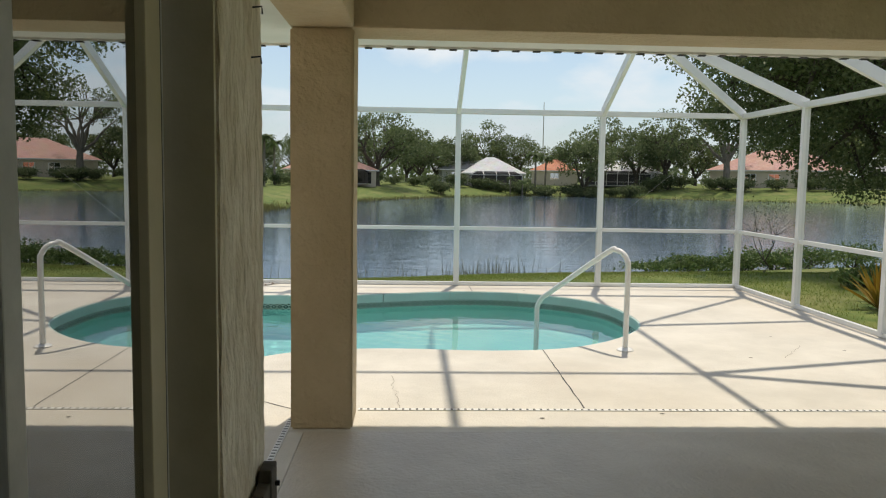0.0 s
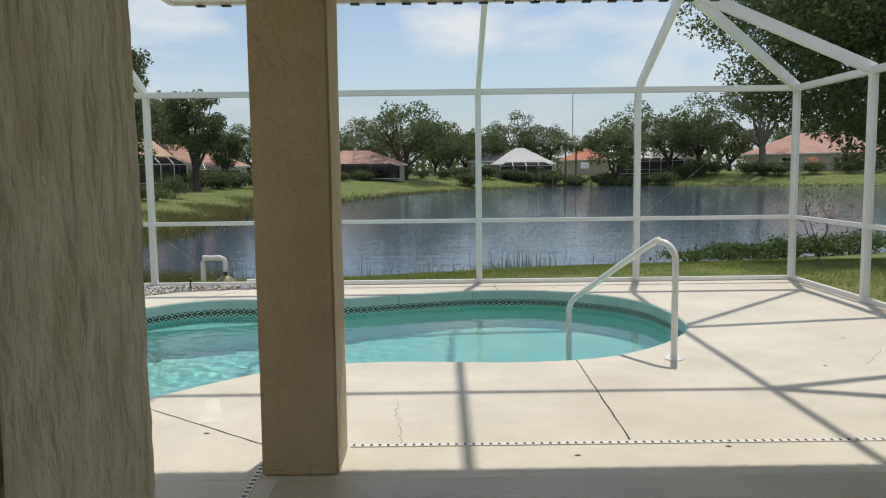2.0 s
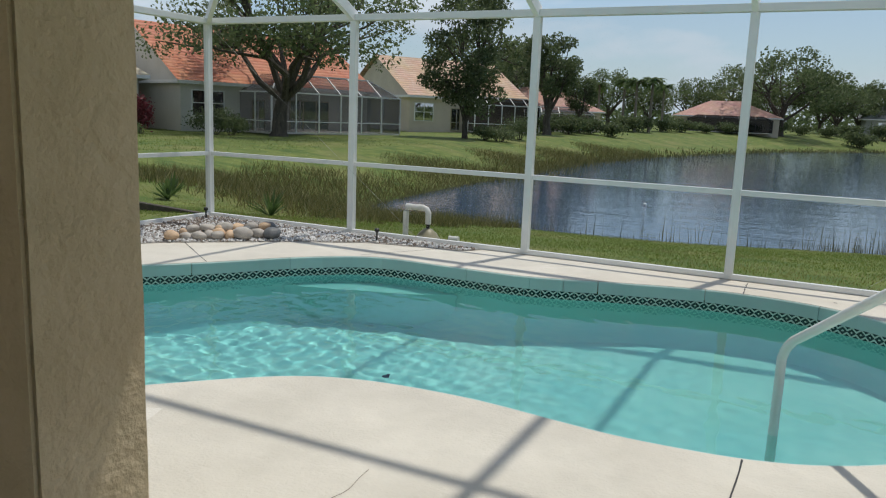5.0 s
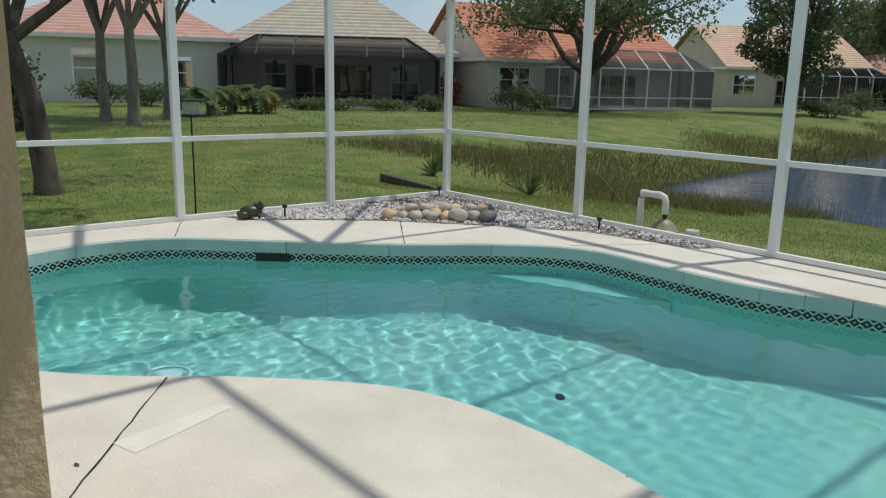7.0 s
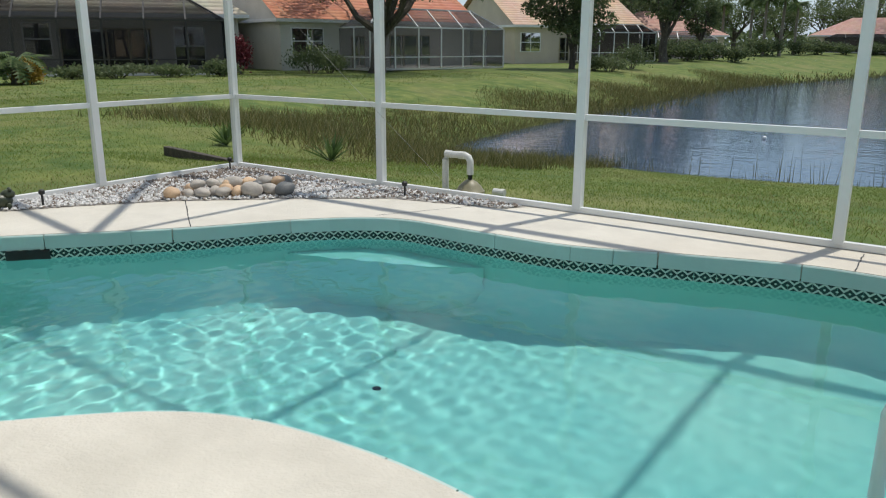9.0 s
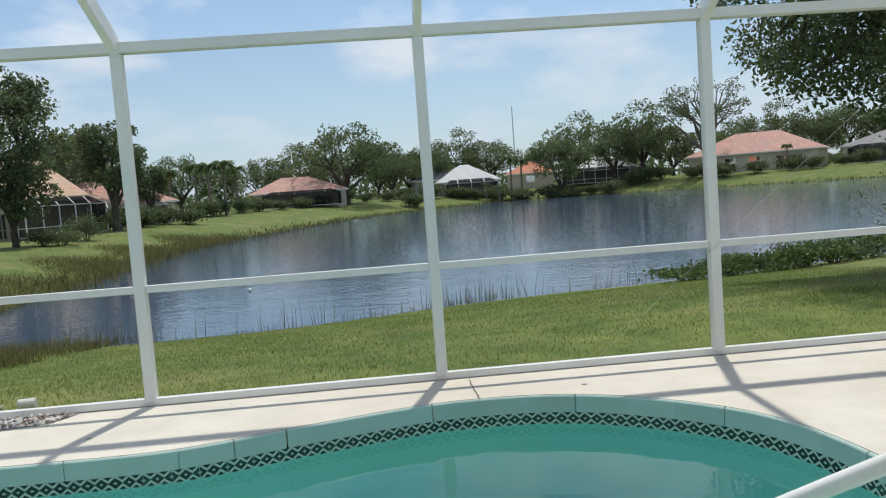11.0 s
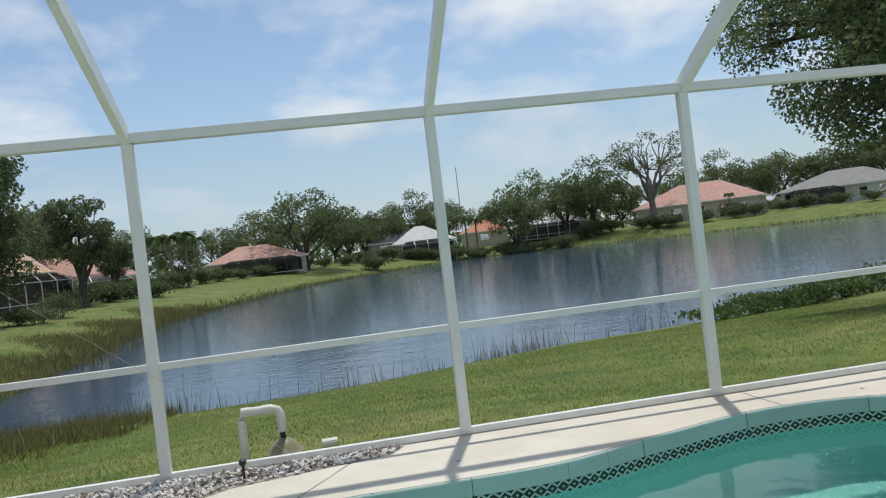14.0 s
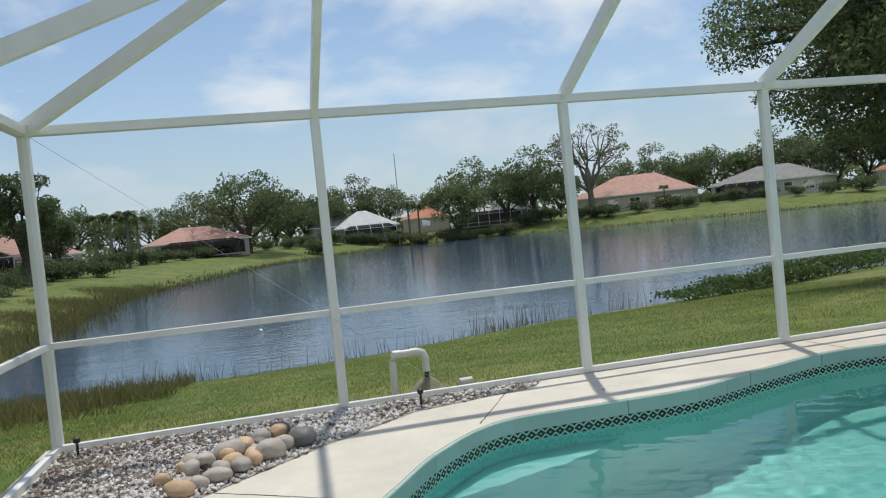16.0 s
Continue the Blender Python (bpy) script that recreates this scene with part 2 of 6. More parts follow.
M_POOL = surf("pool_plaster", (0.26, 0.63, 0.61), (0.36, 0.71, 0.67), 1.1, 0.7, 0.1, 30, stain=(0.34, 0.70, 0.52))
M_STEP = surf("pool_step_plaster", (0.50, 0.74, 0.70), (0.60, 0.80, 0.76), 2.0, 0.7, 0.1, 30)
M_TILE = tile_mat("waterline_tile")
M_WATER = water_mat("pool_water", False)
M_LAKE = water_mat("lake_water", True)
M_GLASS = glass_mat("door_glass", (0.55, 0.56, 0.52))
M_PANE = glass_mat("house_window_glass", (0.10, 0.11, 0.12), 0.02)
M_SCREEN = screen_mat("fly_screen", (0.03, 0.03, 0.03), 0.10)
M_SCREEN_FAR = screen_mat("dark_fly_screen", (0.012, 0.012, 0.014), 0.68)
M_SCREEN_GREY = screen_mat("grey_fly_screen", (0.10, 0.10, 0.11), 0.55)
M_GROUND = surf("lawn_soil", (0.06, 0.115, 0.016), (0.18, 0.215, 0.047), 1.4, 0.95, 0.6, 30, stain=(0.25, 0.225, 0.085))
M_GRASS = leafy("grass_blades", (0.10, 0.18, 0.025), (0.27, 0.32, 0.075), 0.45)
M_DRY = leafy("dry_grass_blades", (0.20, 0.19, 0.06), (0.36, 0.33, 0.13), 0.3)
M_PATCH = surf("deck_filler", (0.66, 0.63, 0.56), (0.75, 0.72, 0.65), 3.0, 0.8, 0.3, 60, stain=(0.57, 0.53, 0.45))
M_REED = leafy("reed_stems", (0.10, 0.10, 0.035), (0.22, 0.19, 0.08), 0.15)
M_MARSH = leafy("marsh_grass", (0.085, 0.10, 0.03), (0.27, 0.235, 0.095), 0.3)
M_LEAF = leafy("oak_leaves", (0.085, 0.13, 0.05), (0.21, 0.25, 0.115), 0.5)
M_LEAF2 = leafy("dark_leaves", (0.07, 0.105, 0.045), (0.18, 0.22, 0.10), 0.48)
M_LEAF3 = leafy("pale_leaves", (0.10, 0.135, 0.06), (0.21, 0.25, 0.12), 0.45)
M_PALM = leafy("palm_leaves", (0.06, 0.115, 0.035), (0.16, 0.22, 0.07), 0.4)
M_YELLOW = leafy("croton_leaves", (0.25, 0.16, 0.02), (0.45, 0.30, 0.05), 0.25)
M_REDLEAF = leafy("red_leaves", (0.14, 0.02, 0.03), (0.25, 0.05, 0.06), 0.25)
M_BARK = surf("bark", (0.05, 0.042, 0.032), (0.13, 0.11, 0.085), 6.0, 0.95, 1.0, 18, stretch=(1, 1, 0.3))
M_PALEBARK = surf("pale_bark", (0.16, 0.14, 0.11), (0.28, 0.25, 0.20), 6.0, 0.95, 0.8, 18, stretch=(1, 1, 0.3))
M_PVC = surf("white_pvc", (0.70, 0.69, 0.64), (0.80, 0.79, 0.75), 6, 0.4, 0.08, 60, stain=(0.55, 0.5, 0.4))
M_VALVE = surf("olive_valve", (0.24, 0.22, 0.13), (0.32, 0.29, 0.18), 8, 0.45, 0.1, 60)
M_TIMBER = surf("dark_timber", (0.05, 0.04, 0.03), (0.10, 0.08, 0.06), 8, 0.8, 0.5, 40)
M_STONE = surf("river_stone", (0.40, 0.36, 0.31), (0.56, 0.51, 0.45), 9.0, 0.6, 0.2, 50, vary=0.25)
M_STONE_TAN = surf("tan_river_stone", (0.52, 0.34, 0.20), (0.64, 0.46, 0.30), 9.0, 0.6, 0.2, 50, vary=0.15)
M_STONE_DARK = surf("dark_river_stone", (0.09, 0.10, 0.10), (0.15, 0.15, 0.15), 9.0, 0.5, 0.2, 50, vary=0.2)
M_GRAVEL_W = surf("white_gravel", (0.58, 0.56, 0.54), (0.82, 0.81, 0.79), 40, 0.8, 0.2, 50)
M_GRAVEL_D = surf("brown_gravel", (0.16, 0.12, 0.09), (0.36, 0.30, 0.25), 40, 0.8, 0.2, 50)
M_BED = surf("gravel_bed_soil", (0.28, 0.25, 0.22), (0.52, 0.50, 0.47), 22, 0.95, 0.8, 60, stain=(0.16, 0.12, 0.09))
M_FROG = surf("dark_green_ceramic", (0.02, 0.03, 0.015), (0.05, 0.06, 0.03), 12, 0.35, 0.3, 40)
M_IRON = surf("black_iron", (0.012, 0.012, 0.012), (0.025, 0.025, 0.025), 12, 0.5, 0.2, 60)
M_REDWOOD = surf("dark_red_lacquer", (0.10, 0.008, 0.010), (0.15, 0.015, 0.016), 8, 0.25, 0.05, 40)
M_SHADE = surf("pale_green_glass", (0.42, 0.52, 0.46), (0.55, 0.64, 0.58), 12, 0.2, 0.1, 30)
M_WALL_W = surf("white_house_paint", (0.62, 0.60, 0.54), (0.68, 0.66, 0.60), 0.8, 0.85, 0.2, 20)
M_WALL_C = surf("cream_house_paint", (0.58, 0.50, 0.40), (0.64, 0.56, 0.45), 0.8, 0.85, 0.2, 20)
M_WALL_G = surf("grey_house_paint", (0.42, 0.42, 0.40), (0.48, 0.48, 0.46), 0.8, 0.85, 0.2, 20)
M_ROOF_O = roof_mat("orange_roof_tile", (0.62, 0.20, 0.10), (0.72, 0.30, 0.17))
M_ROOF_P = roof_mat("pink_roof_tile", (0.62, 0.33, 0.26), (0.70, 0.42, 0.34))
M_ROOF_C = roof_mat("cream_roof_tile", (0.52, 0.46, 0.35), (0.62, 0.56, 0.44))
M_ROOF_A = roof_mat("apricot_roof_tile", (0.70, 0.46, 0.30), (0.78, 0.56, 0.40))
M_ROOF_G = roof_mat("grey_roof_tile", (0.26, 0.26, 0.25), (0.34, 0.34, 0.33))
M_ROOF_W = roof_mat("white_roof_tile", (0.74, 0.74, 0.73), (0.82, 0.82, 0.81))
# near-black colour stands in for the unlit room, not for its paint
M_ROOM_SHADE = surf("room_shade_colour", (0.04, 0.04, 0.04), (0.06, 0.06, 0.06), 2, 0.9, 0.1)


# ---- mesh helpers ----
def mesh_of(name, bm, material, smooth=False):
    me = bpy.data.meshes.new(name)
    bm.to_mesh(me)
    bm.free()
    for mm in (material if isinstance(material, (list, tuple)) else [material]):
        me.materials.append(mm)
    if smooth:
        for p in me.polygons:
            p.use_smooth = True
        me.set_sharp_from_angle(angle=radians(smooth if smooth > 1 else 40))
    return me


def part(name, bm, material, parent=None, label="", smooth=False):
    ob = new(name, mesh_of(name, bm, material, smooth))
    ob.parent = parent
    if label:
        tagged(ob, label)
    return ob


def thing(name, label, category, group="", at=None, kind=""):
    e = new(name)
    e.empty_display_size = 0.1
    if at is not None:
        e.matrix_basis = at
    return tagged(e, label, category, group, kind)


def box(bm, x0, x1, y0, y1, z0, z1, bevel=0.0, m=None):
    r = bmesh.ops.create_cube(bm, size=1.0)
    vs = r["verts"]
    for v in vs:
        v.co = Vector(((x0 + x1) / 2 + v.co.x * (x1 - x0), (y0 + y1) / 2 + v.co.y * (y1 - y0), (z0 + z1) / 2 + v.co.z * (z1 - z0)))
        if m is not None:
            v.co = m @ v.co
    if bevel:
        es = list({e for v in vs for e in v.link_edges})
        bmesh.ops.bevel(bm, geom=es, offset=bevel, segments=2, affect="EDGES", profile=0.6)
    return bm


def nbox(*a, **k):
    return box(bmesh.new(), *a, **k)


def beam(p, q, w, h, bevel=0.004, up=(0, 0, 1)):
    """A bar of section w x h from p to q."""
    p, q = Vector(p), Vector(q)
    d = q - p
    z = d.normalized()
    x = Vector(up).cross(z)
    x = x.normalized() if x.length > 1e-4 else Vector((1, 0, 0))
    y = z.cross(x)
    m = Matrix((x, y, z)).transposed().to_4x4()
    m.translation = (p + q) / 2
    return nbox(-w / 2, w / 2, -h / 2, h / 2, -d.length / 2, d.length / 2, bevel, m)


def tube(bm, pts, radii, seg=8, cap=True):
    """A round bar along points, its radius changing from point to point."""
    pts = [Vector(p) for p in pts]
    if not isinstance(radii, (list, tuple)):
        radii = [radii] * len(pts)
    rings = []
    ref = Vector((0.31, 0.17, 0.93))
    for i, p in enumerate(pts):
        d = (pts[min(i + 1, len(pts) - 1)] - pts[max(i - 1, 0)]).normalized()
        u = d.cross(ref)
        if u.length < 1e-3:
            u = d.cross(Vector((1, 0, 0)))
        u.normalize()
        w = d.cross(u)
        rings.append([bm.verts.new(p + (u * math.cos(a) + w * math.sin(a)) * radii[i]) for a in [2 * math.pi * k / seg for k in range(seg)]])
    for a, b in zip(rings, rings[1:]):
        for k in range(seg):
            bm.faces.new((a[k], a[(k + 1) % seg], b[(k + 1) % seg], b[k]))
    if cap:
        bm.faces.new(rings[0][::-1])
        bm.faces.new(rings[-1])
    return bm


def spun(bm, profile, seg=16, centre=(0, 0, 0)):
    """A turned shape from (radius, height) pairs."""
    rings = []
    for r, z in profile:
        rings.append([bm.verts.new((centre[0] + r * math.cos(2 * math.pi * k / seg), centre[1] + r * math.sin(2 * math.pi * k / seg), centre[2] + z)) for k in range(seg)])
    for a, b in zip(rings, rings[1:]):
        for k in range(seg):
            bm.faces.new((a[k], a[(k + 1) % seg], b[(k + 1) % seg], b[k]))
    bm.faces.new(rings[0][::-1])
    bm.faces.new(rings[-1])
    return bm


def closed_curve(knots, steps):
    """Catmull-Rom through the knots, closed."""
    out, n = [], len(knots)
    for i in range(n):
        p0, p1, p2, p3 = (Vector(knots[(i + k - 1) % n]) for k in range(4))
        for s in range(steps):
            t = s / steps
            out.append(0.5 * (2 * p1 + (p2 - p0) * t + (2 * p0 - 5 * p1 + 4 * p2 - p3) * t * t + (3 * p1 - p0 - 3 * p2 + p3) * t ** 3))
    return out


def even(curve, step):
    """The closed curve cut into pieces of about that length."""
    pts = curve + [curve[0]]
    seg = [(b - a).length for a, b in zip(pts, pts[1:])]
    total = sum(seg)
    n = round(total / step)
    out, i, acc = [], 0, 0.0
    for k in range(n):
        s = total * k / n
        while acc + seg[i] < s:
            acc += seg[i]
            i += 1
        out.append(pts[i].lerp(pts[i + 1], (s - acc) / seg[i]))
    return out


def raw_mesh(name, verts, faces, material, parent=None):
    me = bpy.data.meshes.new(name)
    me.from_pydata(verts, [], faces)
    me.materials.append(material)
    ob = new(name, me)
    ob.parent = parent
    return ob


# ---- plan ----
Y_LAKE, X_L, X_R = -0.515, -6.38, 4.04
POSTS_X = (X_L, -4.2, -2.025, 0.0, 2.028, X_R)
SIDE_Y = (-2.245, -3.99, -5.75)
EAVE, RAIL_Z, ROOF_Z = 2.44, 0.812, 3.28
COL_X0, COL_X1, COL_Y0, COL_Y1 = -1.342, -0.979, -6.82, -6.455
WALL_X, WALL_END = -1.155, -8.60
WATER_Z, LAKE_Z = -0.185, -1.5
POOL = closed_curve([(1.83, -3.2), (1.70, -2.0), (0.95, -1.27), (0.06, -1.10), (-0.85, -1.32), (-1.6, -1.56), (-2.4, -1.58), (-3.2, -1.62),
                     (-3.78, -2.1), (-4.3, -2.85), (-5.05, -3.7), (-5.68, -4.45), (-5.75, -5.3), (-5.2, -6.2), (-4.3, -6.58), (-3.4, -6.42),
                     (-2.72, -5.93), (-2.2, -5.3), (-1.6, -4.77), (-0.85, -4.62), (0.1, -4.68), (0.85, -4.52), (1.5, -3.95)], 10)
POOL = [Vector((p.x, p.y)) for p in (Vector((*q, 0)) for q in POOL)]
LAKE = [Vector(p) for p in closed_curve([(-11.6, 11.5), (-8.8, 11.5), (-5.6, 11.4), (-2.2, 11.8), (2.4, 13.4), (8.5, 14.4), (14, 16), (24, 18.5), (50, 26), (78, 37), (98, 56), (103, 80),
                                         (94, 96), (78, 108), (61, 118), (45, 130), (28, 140), (13, 129), (3, 113), (-4, 99), (-8.4, 84), (-11.6, 69), (-13.8, 54), (-14.2, 42), (-13.4, 30), (-12.9, 20)], 6)]


LAKE_NP = np.array([(p.x, p.y) for p in LAKE])


def lake_distance(x, y):
    """Metres from the shoreline; below zero on the water. Arrays."""
    p = np.stack([x, y], -1)[..., None, :]
    a, b = LAKE_NP, np.roll(LAKE_NP, -1, 0)
    ab = b - a
    t = np.clip(((p - a) * ab).sum(-1) / (ab * ab).sum(-1), 0, 1)
    d = np.sqrt((((a + t[..., None] * ab) - p) ** 2).sum(-1)).min(-1)
    x1, y1, x2, y2 = a[:, 0], a[:, 1], b[:, 0], b[:, 1]
    px, py = p[..., 0], p[..., 1]
    cross = ((y1 > py) != (y2 > py)) & (px < (x2 - x1) * (py - y1) / (y2 - y1 + 1e-12) + x1)
    return np.where(cross.sum(-1) % 2 == 1, -d, d)


def ground_height(x, y):
    x, y = np.asarray(x, float), np.asarray(y, float)
    d = lake_distance(x, y)
    s = np.clip(d / (9.0 + 10.0 * np.clip((y - 60) / 40, 0, 1)), 0, 1)
    top = np.interp(y, (5, 22, 45, 60, 90, 115, 150), (-0.12, -0.16, -0.20, 0.0, 0.45, 0.8, 0.95))
    gentle = np.clip((21 - y) / 4, 0, 1) * np.clip((x + 12) / 3, 0, 1)
    land = LAKE_Z - 0.03 + (top - LAKE_Z) * (gentle * np.clip(d / 11.5, 0, 1) + (1 - gentle) * (1 - (1 - s) ** 1.7))
    land = land + 0.05 * np.sin(x * 0.31 + 1.0) * np.sin(y * 0.27) * s
    z = np.where(d > 0, land, np.maximum(LAKE_Z - 0.05 + d * 0.35, LAKE_Z - 1.5))
    near = np.exp(-(np.maximum(0, np.maximum(np.abs(x + 1.2) - 5.3, np.abs(y + 6.0) - 5.6))) * 0.8)
    return np.where(d > 0, z * (1 - near) + near * -0.09, z)


def gz(x, y):
    return float(ground_height(np.array([x]), np.array([y]))[0])


# ---- ground, lake ----
def axis(lo, hi, fine_lo, fine_hi, step):
    mid = list(np.arange(fine_lo, fine_hi + 1e-6, step))
    up, s = [], step
    v = fine_hi
    while v < hi:
        s *= 1.13
        v += s
        up.append(v)
    dn, s, v = [], step, fine_lo
    while v > lo:
        s *= 1.13
        v -= s
        dn.append(v)
    return np.array(dn[::-1] + mid + up)


gx, gy = axis(-1500, 1500, -34, 18, 0.5), axis(-300, 2500, -14, 34, 0.5)
GX, GY = np.meshgrid(gx, gy, indexing="ij")
GZ = ground_height(GX, GY)
under = (GX > X_L + 0.2) & (GX < 10) & (GY < Y_LAKE - 0.3) & (GY > -13.8)
GZ = np.where(under & (GX < X_R + 0.0), -2.6, GZ)
ny = len(gy)
gv = np.stack([GX, GY, GZ], -1).reshape(-1, 3)
gi = np.arange(len(gx) * ny).reshape(len(gx), ny)
gf = np.stack([gi[:-1, :-1], gi[1:, :-1], gi[1:, 1:], gi[:-1, 1:]], -1).reshape(-1, 4)
ground = raw_mesh("ground", gv.tolist(), gf.tolist(), M_GROUND)
for p in ground.data.polygons:
    p.use_smooth = True
tagged(ground, "green lawn sloping down to the lake shore", "lawn", kind="structure")

bm = bmesh.new()
vs = [bm.verts.new((p.x + (p.x - 40) * 0.02, p.y + (p.y - 75) * 0.02, LAKE_Z)) for p in LAKE]
bm.faces.new(vs)
bmesh.ops.triangulate(bm, faces=bm.faces[:])
water = part("water", bm, M_LAKE)
tagged(water, "dark blue lake water with small ripples", "lake", kind="structure")


# ---- deck with the pool cut out, lanai floor ----
def slab_with_hole(outer, hole, z0, z1):
    bm = bmesh.new()
    ov = [bm.verts.new((x, y, z1)) for x, y in outer]
    hv = [bm.verts.new((p.x, p.y, z1)) for p in hole]
    es = [bm.edges.new((a, b)) for a, b in zip(ov, ov[1:] + ov[:1])] + [bm.edges.new((a, b)) for a, b in zip(hv, hv[1:] + hv[:1])]
    bmesh.ops.triangle_fill(bm, use_beauty=True, use_dissolve=False, edges=es)
    for f in bm.faces:
        if f.normal.z < 0:
            f.normal_flip()
    for ring, flip in ((ov, 1), (hv, 0)):
        low = [bm.verts.new((v.co.x, v.co.y, z0)) for v in ring]
        for k in range(len(ring)):
            j = (k + 1) % len(ring)
            bm.faces.new((ring[k], ring[j], low[j], low[k]) if flip else (ring[j], ring[k], low[k], low[j]))
    return bm


def rect_loop(x0, y0, x1, y1, step=0.6):
    out = []
    for (ax, ay), (bx, by) in zip(((x0, y0), (x1, y0), (x1, y1), (x0, y1)), ((x1, y0), (x1, y1), (x0, y1), (x0, y0))):
        n = max(1, round(max(abs(bx - ax), abs(by - ay)) / step))
        out += [(ax + (bx - ax) * k / n, ay + (by - ay) * k / n) for k in range(n)]
    return out


EDGE = even(POOL, 0.1)
deck = part("deck", slab_with_hole(rect_loop(X_L - 0.12, -6.86, X_R + 0.12, Y_LAKE + 0.12), EDGE, -0.10, 0.0), M_DECK)
tagged(deck, "cream painted concrete pool deck with hairline cracks", "pool deck", kind="structure")
for seam, a, b in (("a", (0.54, -4.64), (0.52, -6.38)), ("b", (-2.44, -5.62), (-1.36, -6.45)), ("c", (-4.26, -2.80), (-5.18, -2.16)),
                   ("d", (0.19, -1.10), (0.18, -0.6)), ("e", (-5.68, -4.32), (-6.3, -4.02)), ("f", (-3.35, -1.62), (-2.9, -0.82))):
    bm = bmesh.new()
    n = 14
    pa, pb = Vector((*a, 0.0015)), Vector((*b, 0.0015))
    side = (pb - pa).cross(Vector((0, 0, 1))).normalized()
    rows = []
    for k in range(n + 1):
        c = pa.lerp(pb, k / n) + side * random.uniform(-0.004, 0.004)
        w = random.uniform(0.0025, 0.0055)
        rows.append((bm.verts.new(c - side * w), bm.verts.new(c + side * w)))
    for (p, q), (r, s) in zip(rows, rows[1:]):
        bm.faces.new((p, q, s, r))
    part("deck_joint", bm, M_BLACK, deck)
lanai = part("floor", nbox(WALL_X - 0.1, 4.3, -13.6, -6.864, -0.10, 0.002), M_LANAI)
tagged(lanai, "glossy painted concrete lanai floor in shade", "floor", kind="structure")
dw = part("deck", nbox(X_L - 0.12, WALL_X - 0.104, WALL_END, -6.864, -0.10, 0.0), M_DECK)
tagged(dw, "cream painted concrete deck beside the house wall", "pool deck", kind="structure")
base = part("deck_base", nbox(X_L - 0.10, 4.3, -13.6, -6.9, -0.5, -0.104), M_DECK, lanai)


SLOT = mesh_of("slot", nbox(-0.007, 0.007, -0.012, 0.012, -0.0015, 0.0015), M_BLACK)


def drain(a, b):
    """A slotted deck drain strip."""
    a, b = Vector((*a, 0.003)), Vector((*b, 0.003))
    t = thing("deck_drain", "narrow white slotted drain strip set in the deck", "drain", "deck drains")
    part("strip", beam(a, b, 0.035, 0.006, 0.0), M_SOFFIT, t)
    n = int((b - a).length / 0.045)
    d = (b - a).normalized()
    turn = d.to_track_quat("X", "Z").to_matrix().to_4x4()
    for k in range(n):
        o = new("slot", SLOT)
        o.parent = t
        o.matrix_basis = Matrix.Translation(a + d * (0.045 * k + 0.02) + Vector((0, 0, 0.0025))) @ turn
    return t


drain((COL_X1 + 0.01, -6.43), (X_R, -6.43))
drain((-1.37, -6.63), (-1.37, WALL_END + 0.02))

# ---- pool ----
pool = thing("swimming_pool", "freeform swimming pool with teal coping and turquoise water", "swimming pool", kind="")


def inset(loop, d):
    out, n = [], len(loop)
    for i, p in enumerate(loop):
        t = (loop[(i + 1) % n] - loop[i - 1]).normalized()
        out.append(p + Vector((-t.y, t.x)) * d)
    return out


AREA = sum(a.x * b.y - b.x * a.y for a, b in zip(EDGE, EDGE[1:] + EDGE[:1]))
SIDE = 1 if AREA > 0 else -1


def pool_floor(x):
    """Shallow at the rail end, deep at the other."""
    s = min(1, max(0, (0.3 - x) / 3.6))
    return -1.12 - 0.45 * (3 * s * s - 2 * s ** 3)


bm = bmesh.new()
rings = []
walls = inset(EDGE, 0.012 * SIDE)
prof = [(0.0, -0.115), (0.0, -0.60), (0.0, 0.62), (0.06, 0.88), (0.22, 1.0)]
for k, (off, dep) in enumerate(prof):
    loop = inset(walls, off * SIDE) if off else walls
    rings.append([bm.verts.new((p.x, p.y, -0.115 if k == 0 else (-0.45 if k == 1 else pool_floor(p.x) * dep))) for p in loop])
for a, b in zip(rings, rings[1:]):
    for k in range(len(a)):
        j = (k + 1) % len(a)
        bm.faces.new((a[k], a[j], b[j], b[k]))
inner = [v.co.copy() for v in rings[-1]]
es = [bm.edges.get((rings[-1][k], rings[-1][(k + 1) % len(inner)])) for k in range(len(inner))]
bmesh.ops.triangle_fill(bm, use_beauty=True, edges=es)
bmesh.ops.recalc_face_normals(bm, faces=bm.faces[:])
basin = part("basin", bm, M_POOL, pool, "turquoise plaster basin", smooth=True)
